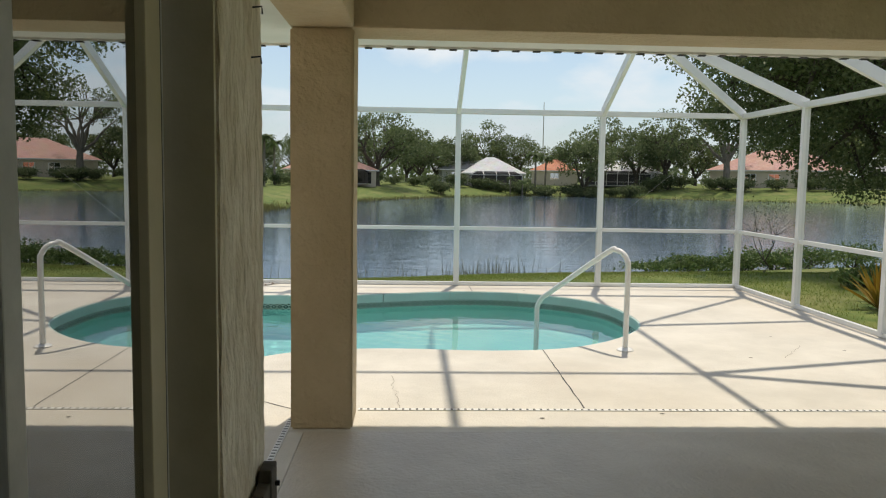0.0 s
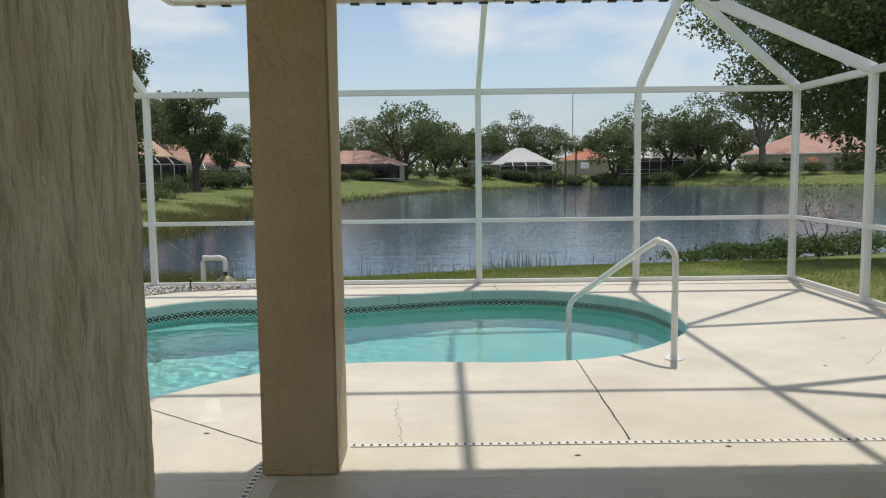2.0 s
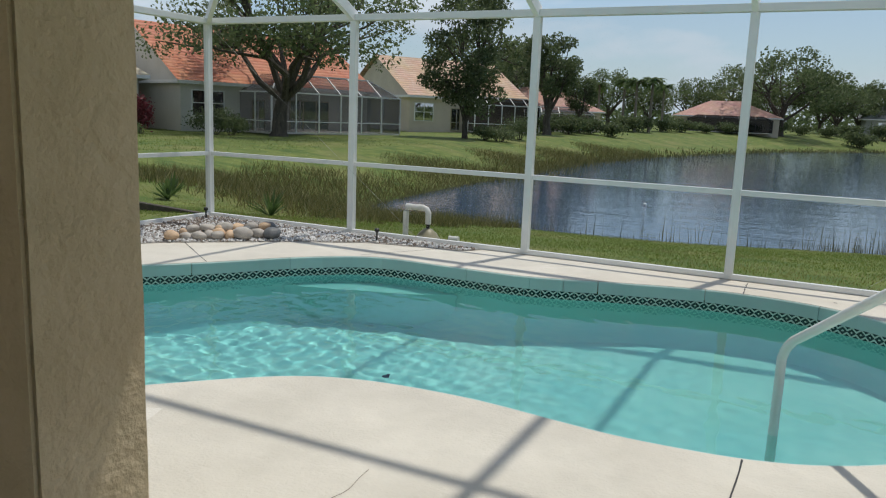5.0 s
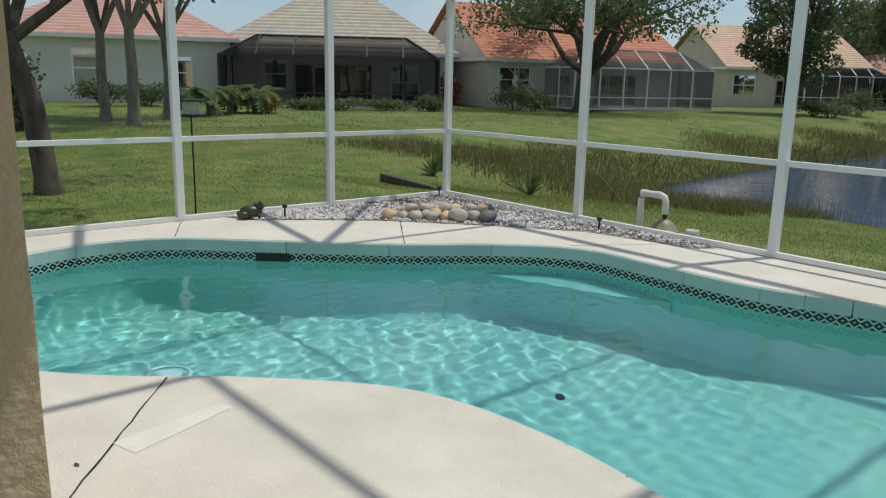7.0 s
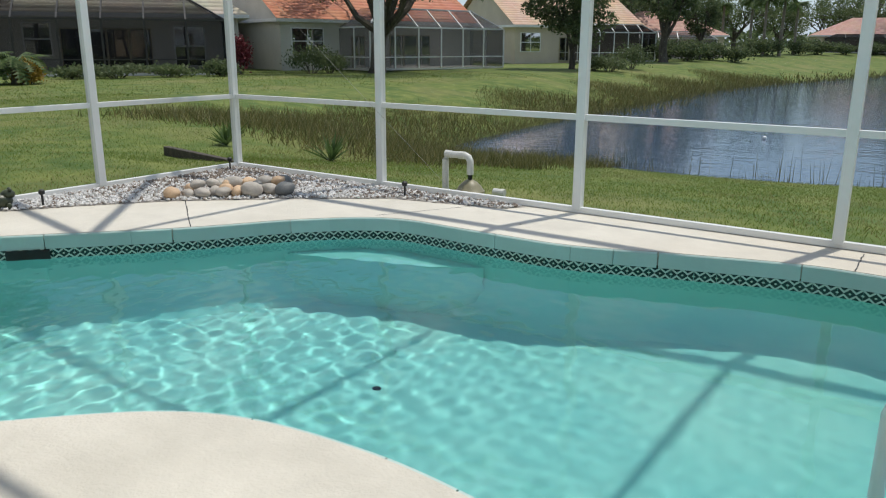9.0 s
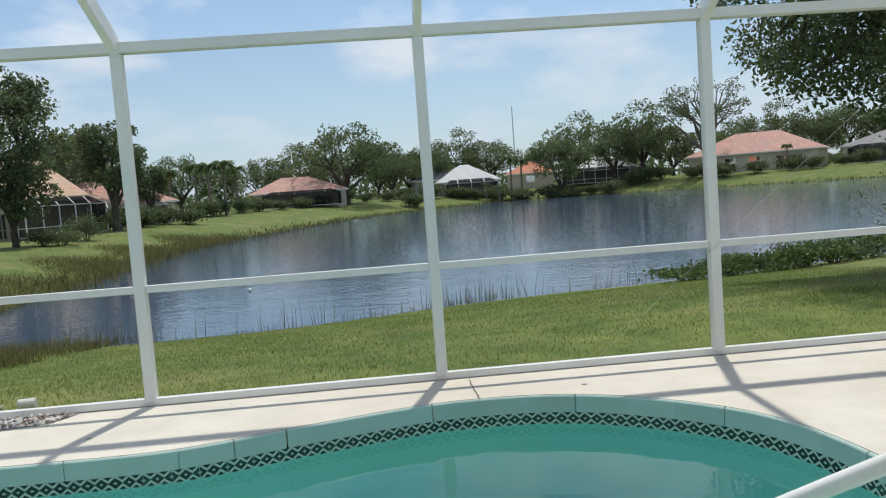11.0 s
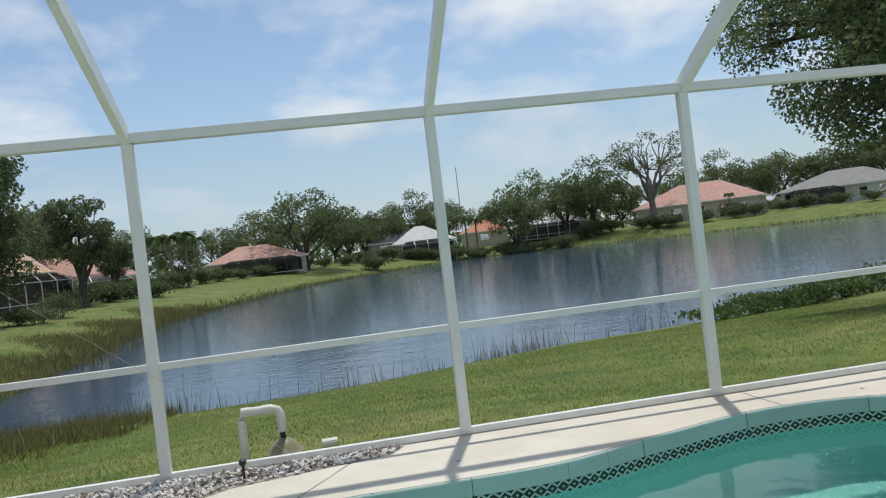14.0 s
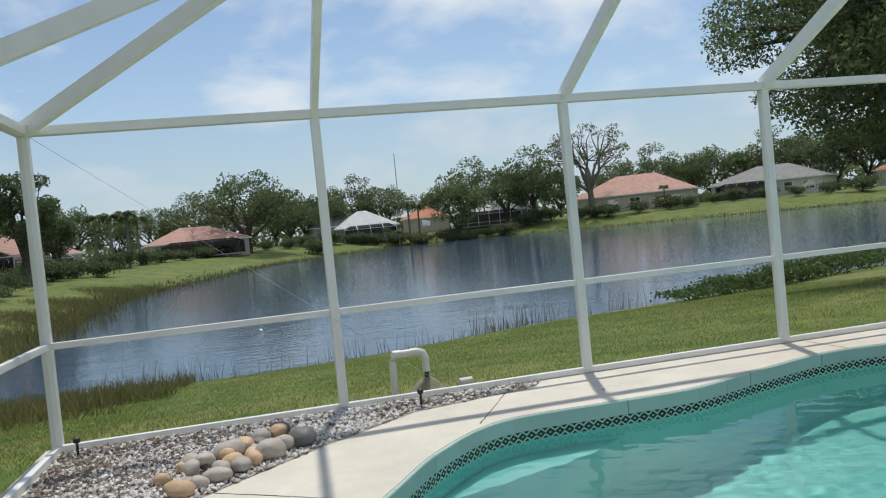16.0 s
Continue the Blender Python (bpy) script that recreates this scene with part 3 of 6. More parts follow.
def rippled_water(step):
    """The water's surface as a fine sheet with small standing waves, cut to the pool's outline."""
    ex, ey = np.array([p.x for p in EDGE]), np.array([p.y for p in EDGE])
    xs, ys2 = np.arange(ex.min() - step, ex.max() + step, step), np.arange(ey.min() - step, ey.max() + step, step)
    X, Y = np.meshgrid(xs, ys2, indexing="ij")
    Z = np.zeros_like(X)
    rng = np.random.default_rng(4)
    for _ in range(26):
        wl_ = rng.uniform(0.08, 0.25)
        a, ph = rng.normal(0.9, 0.8), rng.uniform(0, 6.28)
        Z += 0.00135 * wl_ * np.sin(2 * np.pi / wl_ * (X * np.cos(a) + Y * np.sin(a)) + ph)
    calm = 0.22 + 0.78 / (1 + np.exp((X + 1.6) * 1.6))
    Z = WATER_Z + Z * calm
    inside = np.zeros(X.shape, bool)
    for k in range(len(ex)):
        x1, y1, x2, y2 = ex[k], ey[k], ex[k - 1], ey[k - 1]
        inside ^= ((y1 > Y) != (y2 > Y)) & (X < (x2 - x1) * (Y - y1) / (y2 - y1 + 1e-12) + x1)
    grow = inside.copy()
    for ax_ in (0, 1):
        for sh_ in (-1, 1):
            grow |= np.roll(inside, sh_, ax_)
    idx = np.arange(X.size).reshape(X.shape)
    quad = grow[:-1, :-1] & grow[1:, :-1] & grow[1:, 1:] & grow[:-1, 1:]
    faces = np.stack([idx[:-1, :-1][quad], idx[1:, :-1][quad], idx[1:, 1:][quad], idx[:-1, 1:][quad]], -1)
    used, inv = np.unique(faces, return_inverse=True)
    v = np.stack([X, Y, Z], -1).reshape(-1, 3)[used]
    o = raw_mesh("water_surface", v.tolist(), inv.reshape(-1, 4).tolist(), M_WATER, pool)
    for p in o.data.polygons:
        p.use_smooth = True
    return tagged(o, "clear turquoise water")


pw = rippled_water(0.021)
pw.cycles.is_caustics_caster = True
sun_data.cycles.is_caustics_light = True
basin.cycles.is_caustics_receiver = True
# pale ledge along the far wall
i0 = min(range(len(EDGE)), key=lambda i: (EDGE[i] - Vector((-2.3, -1.58))).length)
i1 = min(range(len(EDGE)), key=lambda i: (EDGE[i] - Vector((-3.85, -2.2))).length)
lo, hi = min(i0, i1), max(i0, i1)
bm = bmesh.new()
top = []
inn = inset(EDGE, 0.02 * SIDE)[lo:hi + 1]
for k, p in enumerate(inn):
    s = k / (len(inn) - 1)
    w = 0.01 + 0.46 * math.sin(math.pi * s)
    q = p + (Vector((-2.2, -4.0)) - p).normalized() * w * 0.75
    top.append((bm.verts.new((p.x, p.y, -0.50)), bm.verts.new((q.x, q.y, -0.50)), bm.verts.new((q.x, q.y, -1.6))))
for a, b in zip(top, top[1:]):
    bm.faces.new((a[0], a[1], b[1], b[0]))
    bm.faces.new((a[1], a[2], b[2], b[1]))
bmesh.ops.recalc_face_normals(bm, faces=bm.faces[:])
ledge = part("underwater_ledge", bm, M_POOL, pool, "pale plaster ledge")
ledge.cycles.is_caustics_receiver = True

# ---- house: column, beams, wall, sliding door, roof ----
def noisy_block(x0, x1, y0, y1, z0, z1, cell, amp, seed, freq=(3.0, 3.0, 3.0)):
    """A plastered block: a finely cut box whose faces wander a little."""
    bm = bmesh.new()
    bmesh.ops.create_cube(bm, size=1.0)
    for v in bm.verts:
        v.co = Vector(((x0 + x1) / 2 + v.co.x * (x1 - x0), (y0 + y1) / 2 + v.co.y * (y1 - y0), (z0 + z1) / 2 + v.co.z * (z1 - z0)))
    bmesh.ops.bevel(bm, geom=bm.edges[:], offset=0.012, segments=2, affect="EDGES")
    for ax_, lo_, hi_ in ((0, x0, x1), (1, y0, y1), (2, z0, z1)):
        n = int((hi_ - lo_) / cell)
        for k in range(1, n):
            no = [0, 0, 0]
            no[ax_] = 1
            co = [0, 0, 0]
            co[ax_] = lo_ + (hi_ - lo_) * k / n
            bmesh.ops.bisect_plane(bm, geom=bm.verts[:] + bm.edges[:] + bm.faces[:], plane_co=co, plane_no=no)
    bm.normal_update()
    moves = []
    for v in bm.verts:
        q = Vector((v.co.x * freq[0] + seed, v.co.y * freq[1], v.co.z * freq[2]))
        moves.append(v.normal * amp * (noise.noise(q) + 0.5 * noise.noise(q * 3.1)))
    for v, d in zip(bm.verts, moves):
        v.co += d
    return bm


column = part("column", noisy_block(COL_X0, COL_X1, COL_Y0, COL_Y1, 0.0, 2.345, 0.12, 0.004, 3), M_STUCCO, smooth=18)
tagged(column, "square beige stucco column holding up the lanai roof", "column", kind="structure")
hb = part("wall_header_front", nbox(COL_X0, 4.3, COL_Y0, COL_Y1, 2.345, 2.75, 0.01), M_STUCCO)
tagged(hb, "beige stucco header beam along the lanai front", "beam", kind="structure")
hs_ = part("wall_header_side", nbox(COL_X0, COL_X1, WALL_END - 0.01, COL_Y0 - 0.002, 2.345, 2.75, 0.01), M_STUCCO)
tagged(hs_, "beige stucco header beam along the lanai side", "beam", kind="structure")
sof = part("ceiling", nbox(WALL_X - 0.05, 4.3, -13.6, COL_Y0 - 0.004, 2.62, 2.70), M_SOFFIT)
tagged(sof, "white painted lanai ceiling", "ceiling", kind="structure")


def eave(x0, x1, y0, y1):
    t = thing("eave_soffit", "white vented soffit and fascia under the roof edge", "soffit", "eaves", kind="structure")
    part("soffit", nbox(x0, x1, y0, y1, 2.40, 2.425), M_SOFFIT, t)
    return t


e1 = eave(COL_X0 - 0.62, 4.3, COL_Y1 + 0.002, -5.93)
part("fascia", nbox(COL_X0 - 0.64, 4.3, -5.93, -5.90, 2.385, 2.66, 0.004), M_ALU, e1)
bm = bmesh.new()
for k in range(43):
    x = COL_X0 - 0.5 + k * 0.145
    box(bm, x, x + 0.05, -5.935, -5.896, 2.378, 2.3835)
part("vent_slots", bm, M_BLACK, e1)
e2 = eave(COL_X0 - 0.62, COL_X0 - 0.002, WALL_END, COL_Y1 + 0.0)
part("fascia", nbox(COL_X0 - 0.65, COL_X0 - 0.62, WALL_END, -5.93, 2.385, 2.66, 0.004), M_ALU, e2)
rf = part("roof_deck", nbox(COL_X0 - 0.62, 4.3, -13.6, -5.93, 2.76, 2.95), M_ROOF_C)
tagged(rf, "low house roof over the lanai", "roof", kind="structure")

JAMB = -9.21
wp = part("wall_pier", noisy_block(-1.62, WALL_X, JAMB, WALL_END, 0.0, 2.62, 0.022, 0.008, 9, (9, 9, 6)), M_ROUGH, smooth=50)
tagged(wp, "rough knife-textured beige plaster wall end", "wall", kind="structure")
w2 = part("wall_west", nbox(-6.6, -1.622, WALL_END - 0.3, WALL_END, -0.1, 2.76), M_STUCCO)
tagged(w2, "beige stucco outer wall of the house", "wall", kind="structure")
w3 = part("wall_back", nbox(-6.6, 4.3, -13.9, -13.6, -0.1, 2.76), M_WALL_W)
tagged(w3, "pale stucco back wall of the lanai", "wall", kind="structure")
for yy in (-6.82, -10.2, -13.5):
    pc = part("column", noisy_block(3.95, 4.28, yy, yy + 0.33, 0.0, 2.345 if yy > -7 else 2.62, 0.2, 0.003, 5), M_STUCCO, smooth=18)
    tagged(pc, "square beige stucco column on the open lanai side", "column", kind="structure")
w5 = part("wall_south", nbox(-1.42, WALL_X, -13.6, -12.4, 0.0, 2.62), M_STUCCO)
tagged(w5, "beige stucco wall beside the sliding door", "wall", kind="structure")
w6 = part("wall_door_head", nbox(-1.42, WALL_X, -12.4, JAMB - 0.003, 2.35, 2.62), M_STUCCO)
tagged(w6, "beige stucco wall above the sliding door", "wall", kind="structure")
# room behind the glass: shade is put into the wall and floor colour
room = part("wall_room", nbox(-4.6, -4.4, -13.6, WALL_END - 0.3, 0.0, 2.62), M_ROOM_SHADE)
tagged(room, "room wall behind the glass door, its dimness put into the colour", "wall", kind="structure")
rfl = part("floor_room", nbox(-4.4, WALL_X - 0.102, -13.6, WALL_END - 0.3, -0.06, -0.004), M_ROOM_SHADE)
tagged(rfl, "room floor behind the glass door, its dimness put into the colour", "floor", kind="structure")

door = thing("door_1", "bronze sliding glass door standing closed beside the lanai", "sliding door", kind="structure")
part("jamb", nbox(-1.40, WALL_X - 0.004, JAMB - 0.022, JAMB - 0.002, 0.0, 2.35, 0.003), M_BRONZE, door, "olive brown jamb")
part("track", nbox(-1.36, -1.250, JAMB - 0.165, JAMB - 0.150, 0.0, 2.35, 0.003), M_TRACK, door, "grey vertical track")
part("seal", nbox(-1.35, -1.248, JAMB - 0.185, JAMB - 0.168, 0.0, 2.35), M_BLACK, door, "black rubber seal")
for y0_, y1_ in ((-9.50, JAMB - 0.187), (-10.14, -10.08), (-12.3, -12.22)):
    part("stile", nbox(-1.275, -1.243, y0_, y1_, 0.06, 2.30, 0.004), M_TRACK if y0_ == -10.14 else M_BRONZE, door)
part("bottom_rail", nbox(-1.305, -1.247, -12.3, JAMB - 0.187, 0.0, 0.06, 0.003), M_BRONZE, door)
part("top_rail", nbox(-1.305, -1.247, -12.3, JAMB - 0.187, 2.30, 2.35, 0.003), M_BRONZE, door)
for a, b in ((-10.078, -9.502), (-12.218, -10.142)):
    g = part("glass_pane", nbox(-1.272, -1.266, a, b, 0.062, 2.298), M_GLASS, door, "reflecting clear glass pane")
    g.visible_shadow = False

# ---- screen cage ----
cage = thing("screen_enclosure", "white aluminium pool cage with fly screen panels", "screen enclosure")
PW = 0.075


def post(x, y):
    part("post", nbox(x - PW / 2, x + PW / 2, y - PW / 2, y + PW / 2, 0.03, EAVE - 0.035, 0.005), M_ALU, cage)


for x in POSTS_X:
    post(x, Y_LAKE)
for y in SIDE_Y:
    post(X_L, y)
    post(X_R, y)


def bar(name, p, q, w=0.05, h=0.05):
    return part(name, beam(p, q, w, h), M_ALU, cage)


ys = (Y_LAKE,) + SIDE_Y
for a, b in zip(POSTS_X, POSTS_X[1:]):
    bar("chair_rail", (a + PW / 2, Y_LAKE, RAIL_Z), (b - PW / 2, Y_LAKE, RAIL_Z), 0.045, 0.05)
    bar("bottom_rail", (a, Y_LAKE, 0.028), (b, Y_LAKE, 0.028), 0.05, 0.05)
for x in (X_L, X_R):
    for a, b in zip(ys, ys[1:]):
        bar("chair_rail", (x, a - PW / 2, RAIL_Z), (x, b + PW / 2, RAIL_Z), 0.045, 0.05)
        bar("bottom_rail", (x, a, 0.028), (x, b, 0.028), 0.05, 0.05)
    bar("eave_beam", (x, Y_LAKE + 0.05, EAVE), (x, -6.1, EAVE), 0.10, 0.07)
bar("eave_beam", (X_L - 0.05, Y_LAKE, EAVE + 0.002), (X_R + 0.05, Y_LAKE, EAVE + 0.002), 0.10, 0.07)
Y_TOP, XT_L, XT_R = -2.30, POSTS_X[1], POSTS_X[-2]
for x in POSTS_X[1:-1]:
    xt = min(max(x, XT_L), XT_R)
    bar("rafter", (x, Y_LAKE, EAVE + 0.01), (xt, Y_TOP, ROOF_Z), 0.055, 0.12)
    bar("roof_bar", (xt, Y_TOP, ROOF_Z), (xt, -6.2, ROOF_Z), 0.055, 0.12)
for x, xt in ((X_L, XT_L), (X_R, XT_R)):
    bar("rafter", (x, Y_LAKE, EAVE + 0.01), (xt, Y_TOP, ROOF_Z), 0.055, 0.12)
    for y, yt in ((SIDE_Y[0], Y_TOP), (SIDE_Y[1], -4.28), (-5.25 if x > 0 else SIDE_Y[2], -4.28)):
        bar("rafter", (x, y, EAVE + 0.01), (xt, yt, ROOF_Z), 0.055, 0.12)
for y in (Y_TOP, -4.28, -6.2):
    bar("purlin", (XT_L, y, ROOF_Z - 0.002), (XT_R, y, ROOF_Z - 0.002), 0.05, 0.05)


def pane(pts, material):
    bm = bmesh.new()
    bm.faces.new([bm.verts.new(p) for p in pts])
    o = part("screen_panel", bm, material, cage, "fine dark fly screen")
    o.visible_shadow = False
    return o


for a, b in zip(POSTS_X, POSTS_X[1:]):
    for z0, z1 in ((0.05, RAIL_Z - 0.025), (RAIL_Z + 0.025, EAVE - 0.035)):
        pane([(a, Y_LAKE, z0), (b, Y_LAKE, z0), (b, Y_LAKE, z1), (a, Y_LAKE, z1)], M_SCREEN)
for x in (X_L, X_R):
    for a, b in zip(ys, ys[1:]):
        for z0, z1 in ((0.05, RAIL_Z - 0.025), (RAIL_Z + 0.025, EAVE - 0.035)):
            pane([(x, a, z0), (x, b, z0), (x, b, z1), (x, a, z1)], M_SCREEN)

# ---- pool rail ----
rail = thing("pool_handrail", "white coated tubular pool handrail with base plate", "handrail")
RD = Vector((-0.656, 0.86, 0)) / 1.0817
RS = [(0, 0.0), (0, 0.70), (0.012, 0.80), (0.06, 0.862), (0.14, 0.885), (0.24, 0.855), (0.90, 0.42), (1.02, 0.335), (1.075, 0.25), (1.082, 0.12), (1.082, -0.85)]
RT = [Vector((1.278, -4.637, z)) + RD * s for s, z in RS]
rc = []
for i in range(len(RT) - 1):
    p0, p1, p2, p3 = (Vector(RT[min(max(i + k, 0), len(RT) - 1)]) for k in (-1, 0, 1, 2))
    for s in range(4):
        t = s / 4
        rc.append(0.5 * (2 * p1 + (p2 - p0) * t + (2 * p0 - 5 * p1 + 4 * p2 - p3) * t * t + (3 * p1 - p0 - 3 * p2 + p3) * t ** 3))
rc.append(Vector(RT[-1]))
rc = [Vector((p.x, p.y - 0.0, p.z)) for p in rc]
part("tube", tube(bmesh.new(), rc, 0.025, 14), M_RAIL, rail, smooth=True)
part("base_plate", spun(bmesh.new(), [(0.075, 0.001), (0.075, 0.008), (0.055, 0.02), (0.032, 0.028)], 20, (1.278, -4.637, 0)), M_RAIL, rail, smooth=True)


# ---- plants ----
def leaf_quads(centres, size, rng, droop=0.0):
    """Small folded leaves at the centres, each turned its own way."""
    n = len(centres)
    a = rng.normal(size=(n, 3))
    a[:, 2] -= droop
    a /= np.linalg.norm(a, axis=1)[:, None]
    b = np.cross(a, rng.normal(size=(n, 3)))
    b /= np.linalg.norm(b, axis=1)[:, None]
    s = size * rng.uniform(0.6, 1.3, size=(n, 1))
    p = np.stack([centres - a * s * 0.5, centres + b * s * 0.28, centres + a * s * 0.5, centres - b * s * 0.28], 1).reshape(-1, 3)
    f = np.arange(4 * n).reshape(n, 4)
    return p, f


def make_tree(label, H, R, trunk_h, trunk_r, leaves, leaf, seed, at, leaf_mat=None, bark=None, clumps=34, clump_r=None, low=0.35, lean=(0, 0), category="tree", group="", flat=0.75, name="tree", crown=None):
    """Trunk and limbs as tapered tubes; the crown as many small leaves round the limb ends."""
    rng = np.random.default_rng(seed)
    t = thing(name, label, category, group, at)
    bm = bmesh.new()
    top = Vector((lean[0], lean[1], trunk_h))
    pts = [Vector((0, 0, -0.15)), Vector((lean[0] * 0.1, lean[1] * 0.1, trunk_h * 0.12)), Vector((lean[0] * 0.45 + rng.normal() * 0.06, lean[1] * 0.45 + rng.normal() * 0.06, trunk_h * 0.55)), top]
    tube(bm, pts, [trunk_r * 1.6, trunk_r * 1.1, trunk_r, trunk_r * 0.85], 10)
    cz = (H + trunk_h * (1 + low) * 0.8) / 2
    hz_ = (H - cz) * 1.0
    if crown:
        cz, hz_ = crown
    cen = Vector((lean[0] * 1.3, lean[1] * 1.3, cz))
    ends = []
    forks = []
    nf = max(4, clumps // 6)
    for k in range(nf):
        ang = 2 * math.pi * (k + rng.uniform(-0.3, 0.3)) / nf
        el = rng.uniform(0.25, 1.0)
        forks.append(top + Vector((math.cos(ang) * R * 0.42 * (1.1 - el * 0.5), math.sin(ang) * R * 0.42 * (1.1 - el * 0.5), (H - trunk_h) * (0.12 + 0.38 * el))))
    for f in forks:
        mid = top.lerp(f, 0.5) + Vector(rng.normal(size=3)) * 0.06 * R
        tube(bm, [top - Vector((0, 0, trunk_r)), mid, f], [trunk_r * 0.62, trunk_r * 0.45, trunk_r * 0.3], 6)
    for k in range(clumps):
        for _ in range(30):
            v = Vector(rng.normal(size=3)).normalized() * rng.uniform(0.55, 1.0)
            if v.z > -low * 1.4:
                break
        e = cen + Vector((v.x * R, v.y * R, v.z * hz_ * (1 if v.z > 0 else 0.9)))
        f = min(forks, key=lambda q: (q - e).length)
        mid = f.lerp(e, 0.5) + Vector(rng.normal(size=3)) * 0.07 * R
        tube(bm, [f, mid, e], [trunk_r * 0.26, trunk_r * 0.16, trunk_r * 0.05], 5)
        ends.append((e, mid))
    part("trunk", bm, bark or M_BARK, t, smooth=True)
    cr = clump_r or R * 0.30
    cs = []
    per = leaves // max(1, clumps)
    for e, mid in ends:
        n1 = int(per * rng.uniform(0.55, 1.35))
        d = rng.normal(size=(n1, 3))
        d *= (cr * rng.uniform(0.25, 1.0, size=(n1, 1)) ** 0.6) / np.linalg.norm(d, axis=1)[:, None]
        d[:, 2] *= flat
        cs.append(np.array(e) + d)
    c = np.concatenate(cs)
    p, f = leaf_quads(c, leaf, rng)
    raw_mesh("crown", p.tolist(), f.tolist(), leaf_mat or M_LEAF, t)
    return t


def make_bush(label, w, h, leaves, leaf, seed, at, leaf_mat, category="shrub", group="", name="shrub"):
    rng = np.random.default_rng(seed)
    t = thing(name, label, category, group, at)
    bm = bmesh.new()
    blobs = []
    for k in range(9):
        e = Vector((rng.uniform(-w, w) * 0.36, rng.uniform(-w, w) * 0.36, h * rng.uniform(0.35, 0.8)))
        tube(bm, [(e.x * 0.15, e.y * 0.15, -0.1), (e.x * 0.6, e.y * 0.6, e.z * 0.5), e], [0.03, 0.02, 0.006], 5)
        blobs.append(e)
    part("stems", bm, M_BARK, t)
    c = np.concatenate([np.array(e) + rng.normal(size=(leaves // 9, 3)) * (w * 0.15, w * 0.15, h * 0.14) for e in blobs])
    c[:, 2] = np.maximum(c[:, 2], 0.04)
    p, f = leaf_quads(c, leaf, rng)
    raw_mesh("foliage", p.tolist(), f.tolist(), leaf_mat, t)
    return t


def frond_mesh(bm, base, ang, length, rise, droop, width, n=12):
    """One feather-shaped frond: a rib with paired leaflets."""
    d = Vector((math.cos(ang), math.sin(ang), 0))
    side = Vector((-d.y, d.x, 0))
    prev = None
    for k in range(n + 1):
        s = k / n
        p = base + d * length * s * (1 - 0.15 * s) + Vector((0, 0, rise * s - droop * s * s))
        if prev is not None:
            for sg in (-1, 1):
                w = width * (math.sin(math.pi * min(1, s * 0.9 + 0.1)) ** 0.7)
                tip = (p + prev) / 2 + side * sg * w + d * w * 0.6 - Vector((0, 0, w * 0.35))
                bm.faces.new((bm.verts.new(prev), bm.verts.new(p), bm.verts.new(tip)))
        prev = p


def make_palm(label, H, r, fronds, length, seed, at, group="", name="palm_tree", mat_=None):
    rng = np.random.default_rng(seed)
    t = thing(name, label, "palm tree", group, at)
    if H > 0.4:
        part("trunk", tube(bmesh.new(), [(0, 0, -0.15), (0.05, 0, H * 0.5), (0.1, 0.05, H)], [r * 1.25, r, r * 0.9], 9), M_PALEBARK, t, smooth=True)
    bm = bmesh.new()
    for k in range(fronds):
        frond_mesh(bm, Vector((0.1 if H > 0.4 else 0, 0.05 if H > 0.4 else 0, max(H, 0.02))), rng.uniform(0, 6.28), length * rng.uniform(0.8, 1.1), length * rng.uniform(0.1, 0.75), length * rng.uniform(0.5, 1.0), length * 0.20)
    part("fronds", bm, mat_ or M_PALM, t)
    return t


def polar(az, dist, eye=(-1.55, -5.7)):
    a = radians(az)
    return eye[0] - math.sin(a) * dist, eye[1] + math.cos(a) * dist


def stand(az, dist, rz=0.0, scale=1.0, eye=(-1.55, -5.7)):
    x, y = polar(az, dist, eye)
    return pose(x, y, gz(x, y), 0, 0, rz) @ Matrix.Diagonal((scale, scale, scale, 1))


def reach(px):
    """How much farther the open part of the far shore lies than its left end."""
    return 1 + 0.30 * min(1, max(0, (px - 380) / 260)) + 0.17 * min(1, max(0, (px - 950) / 120))


def far_stand(px, dist, rz=0.0, scale=1.0):
    k = reach(px)
    return stand(far_az(px), dist * k, rz, scale * k)


def far_az(px):
    return -9.9 + math.degrees(math.atan((784 - px) / 1358.0))


# ---- houses ----
def roof_face(bm, uvl, pts, u_dir):
    vs = [bm.verts.new(p) for p in pts]
    f = bm.faces.new(vs)
    n = (vs[1].co - vs[0].co).cross(vs[2].co - vs[0].co).normalized()
    u = Vector(u_dir).normalized()
    v = n.cross(u)
    for lp in f.loops:
        lp[uvl].uv = (lp.vert.co.dot(u), lp.vert.co.dot(v))


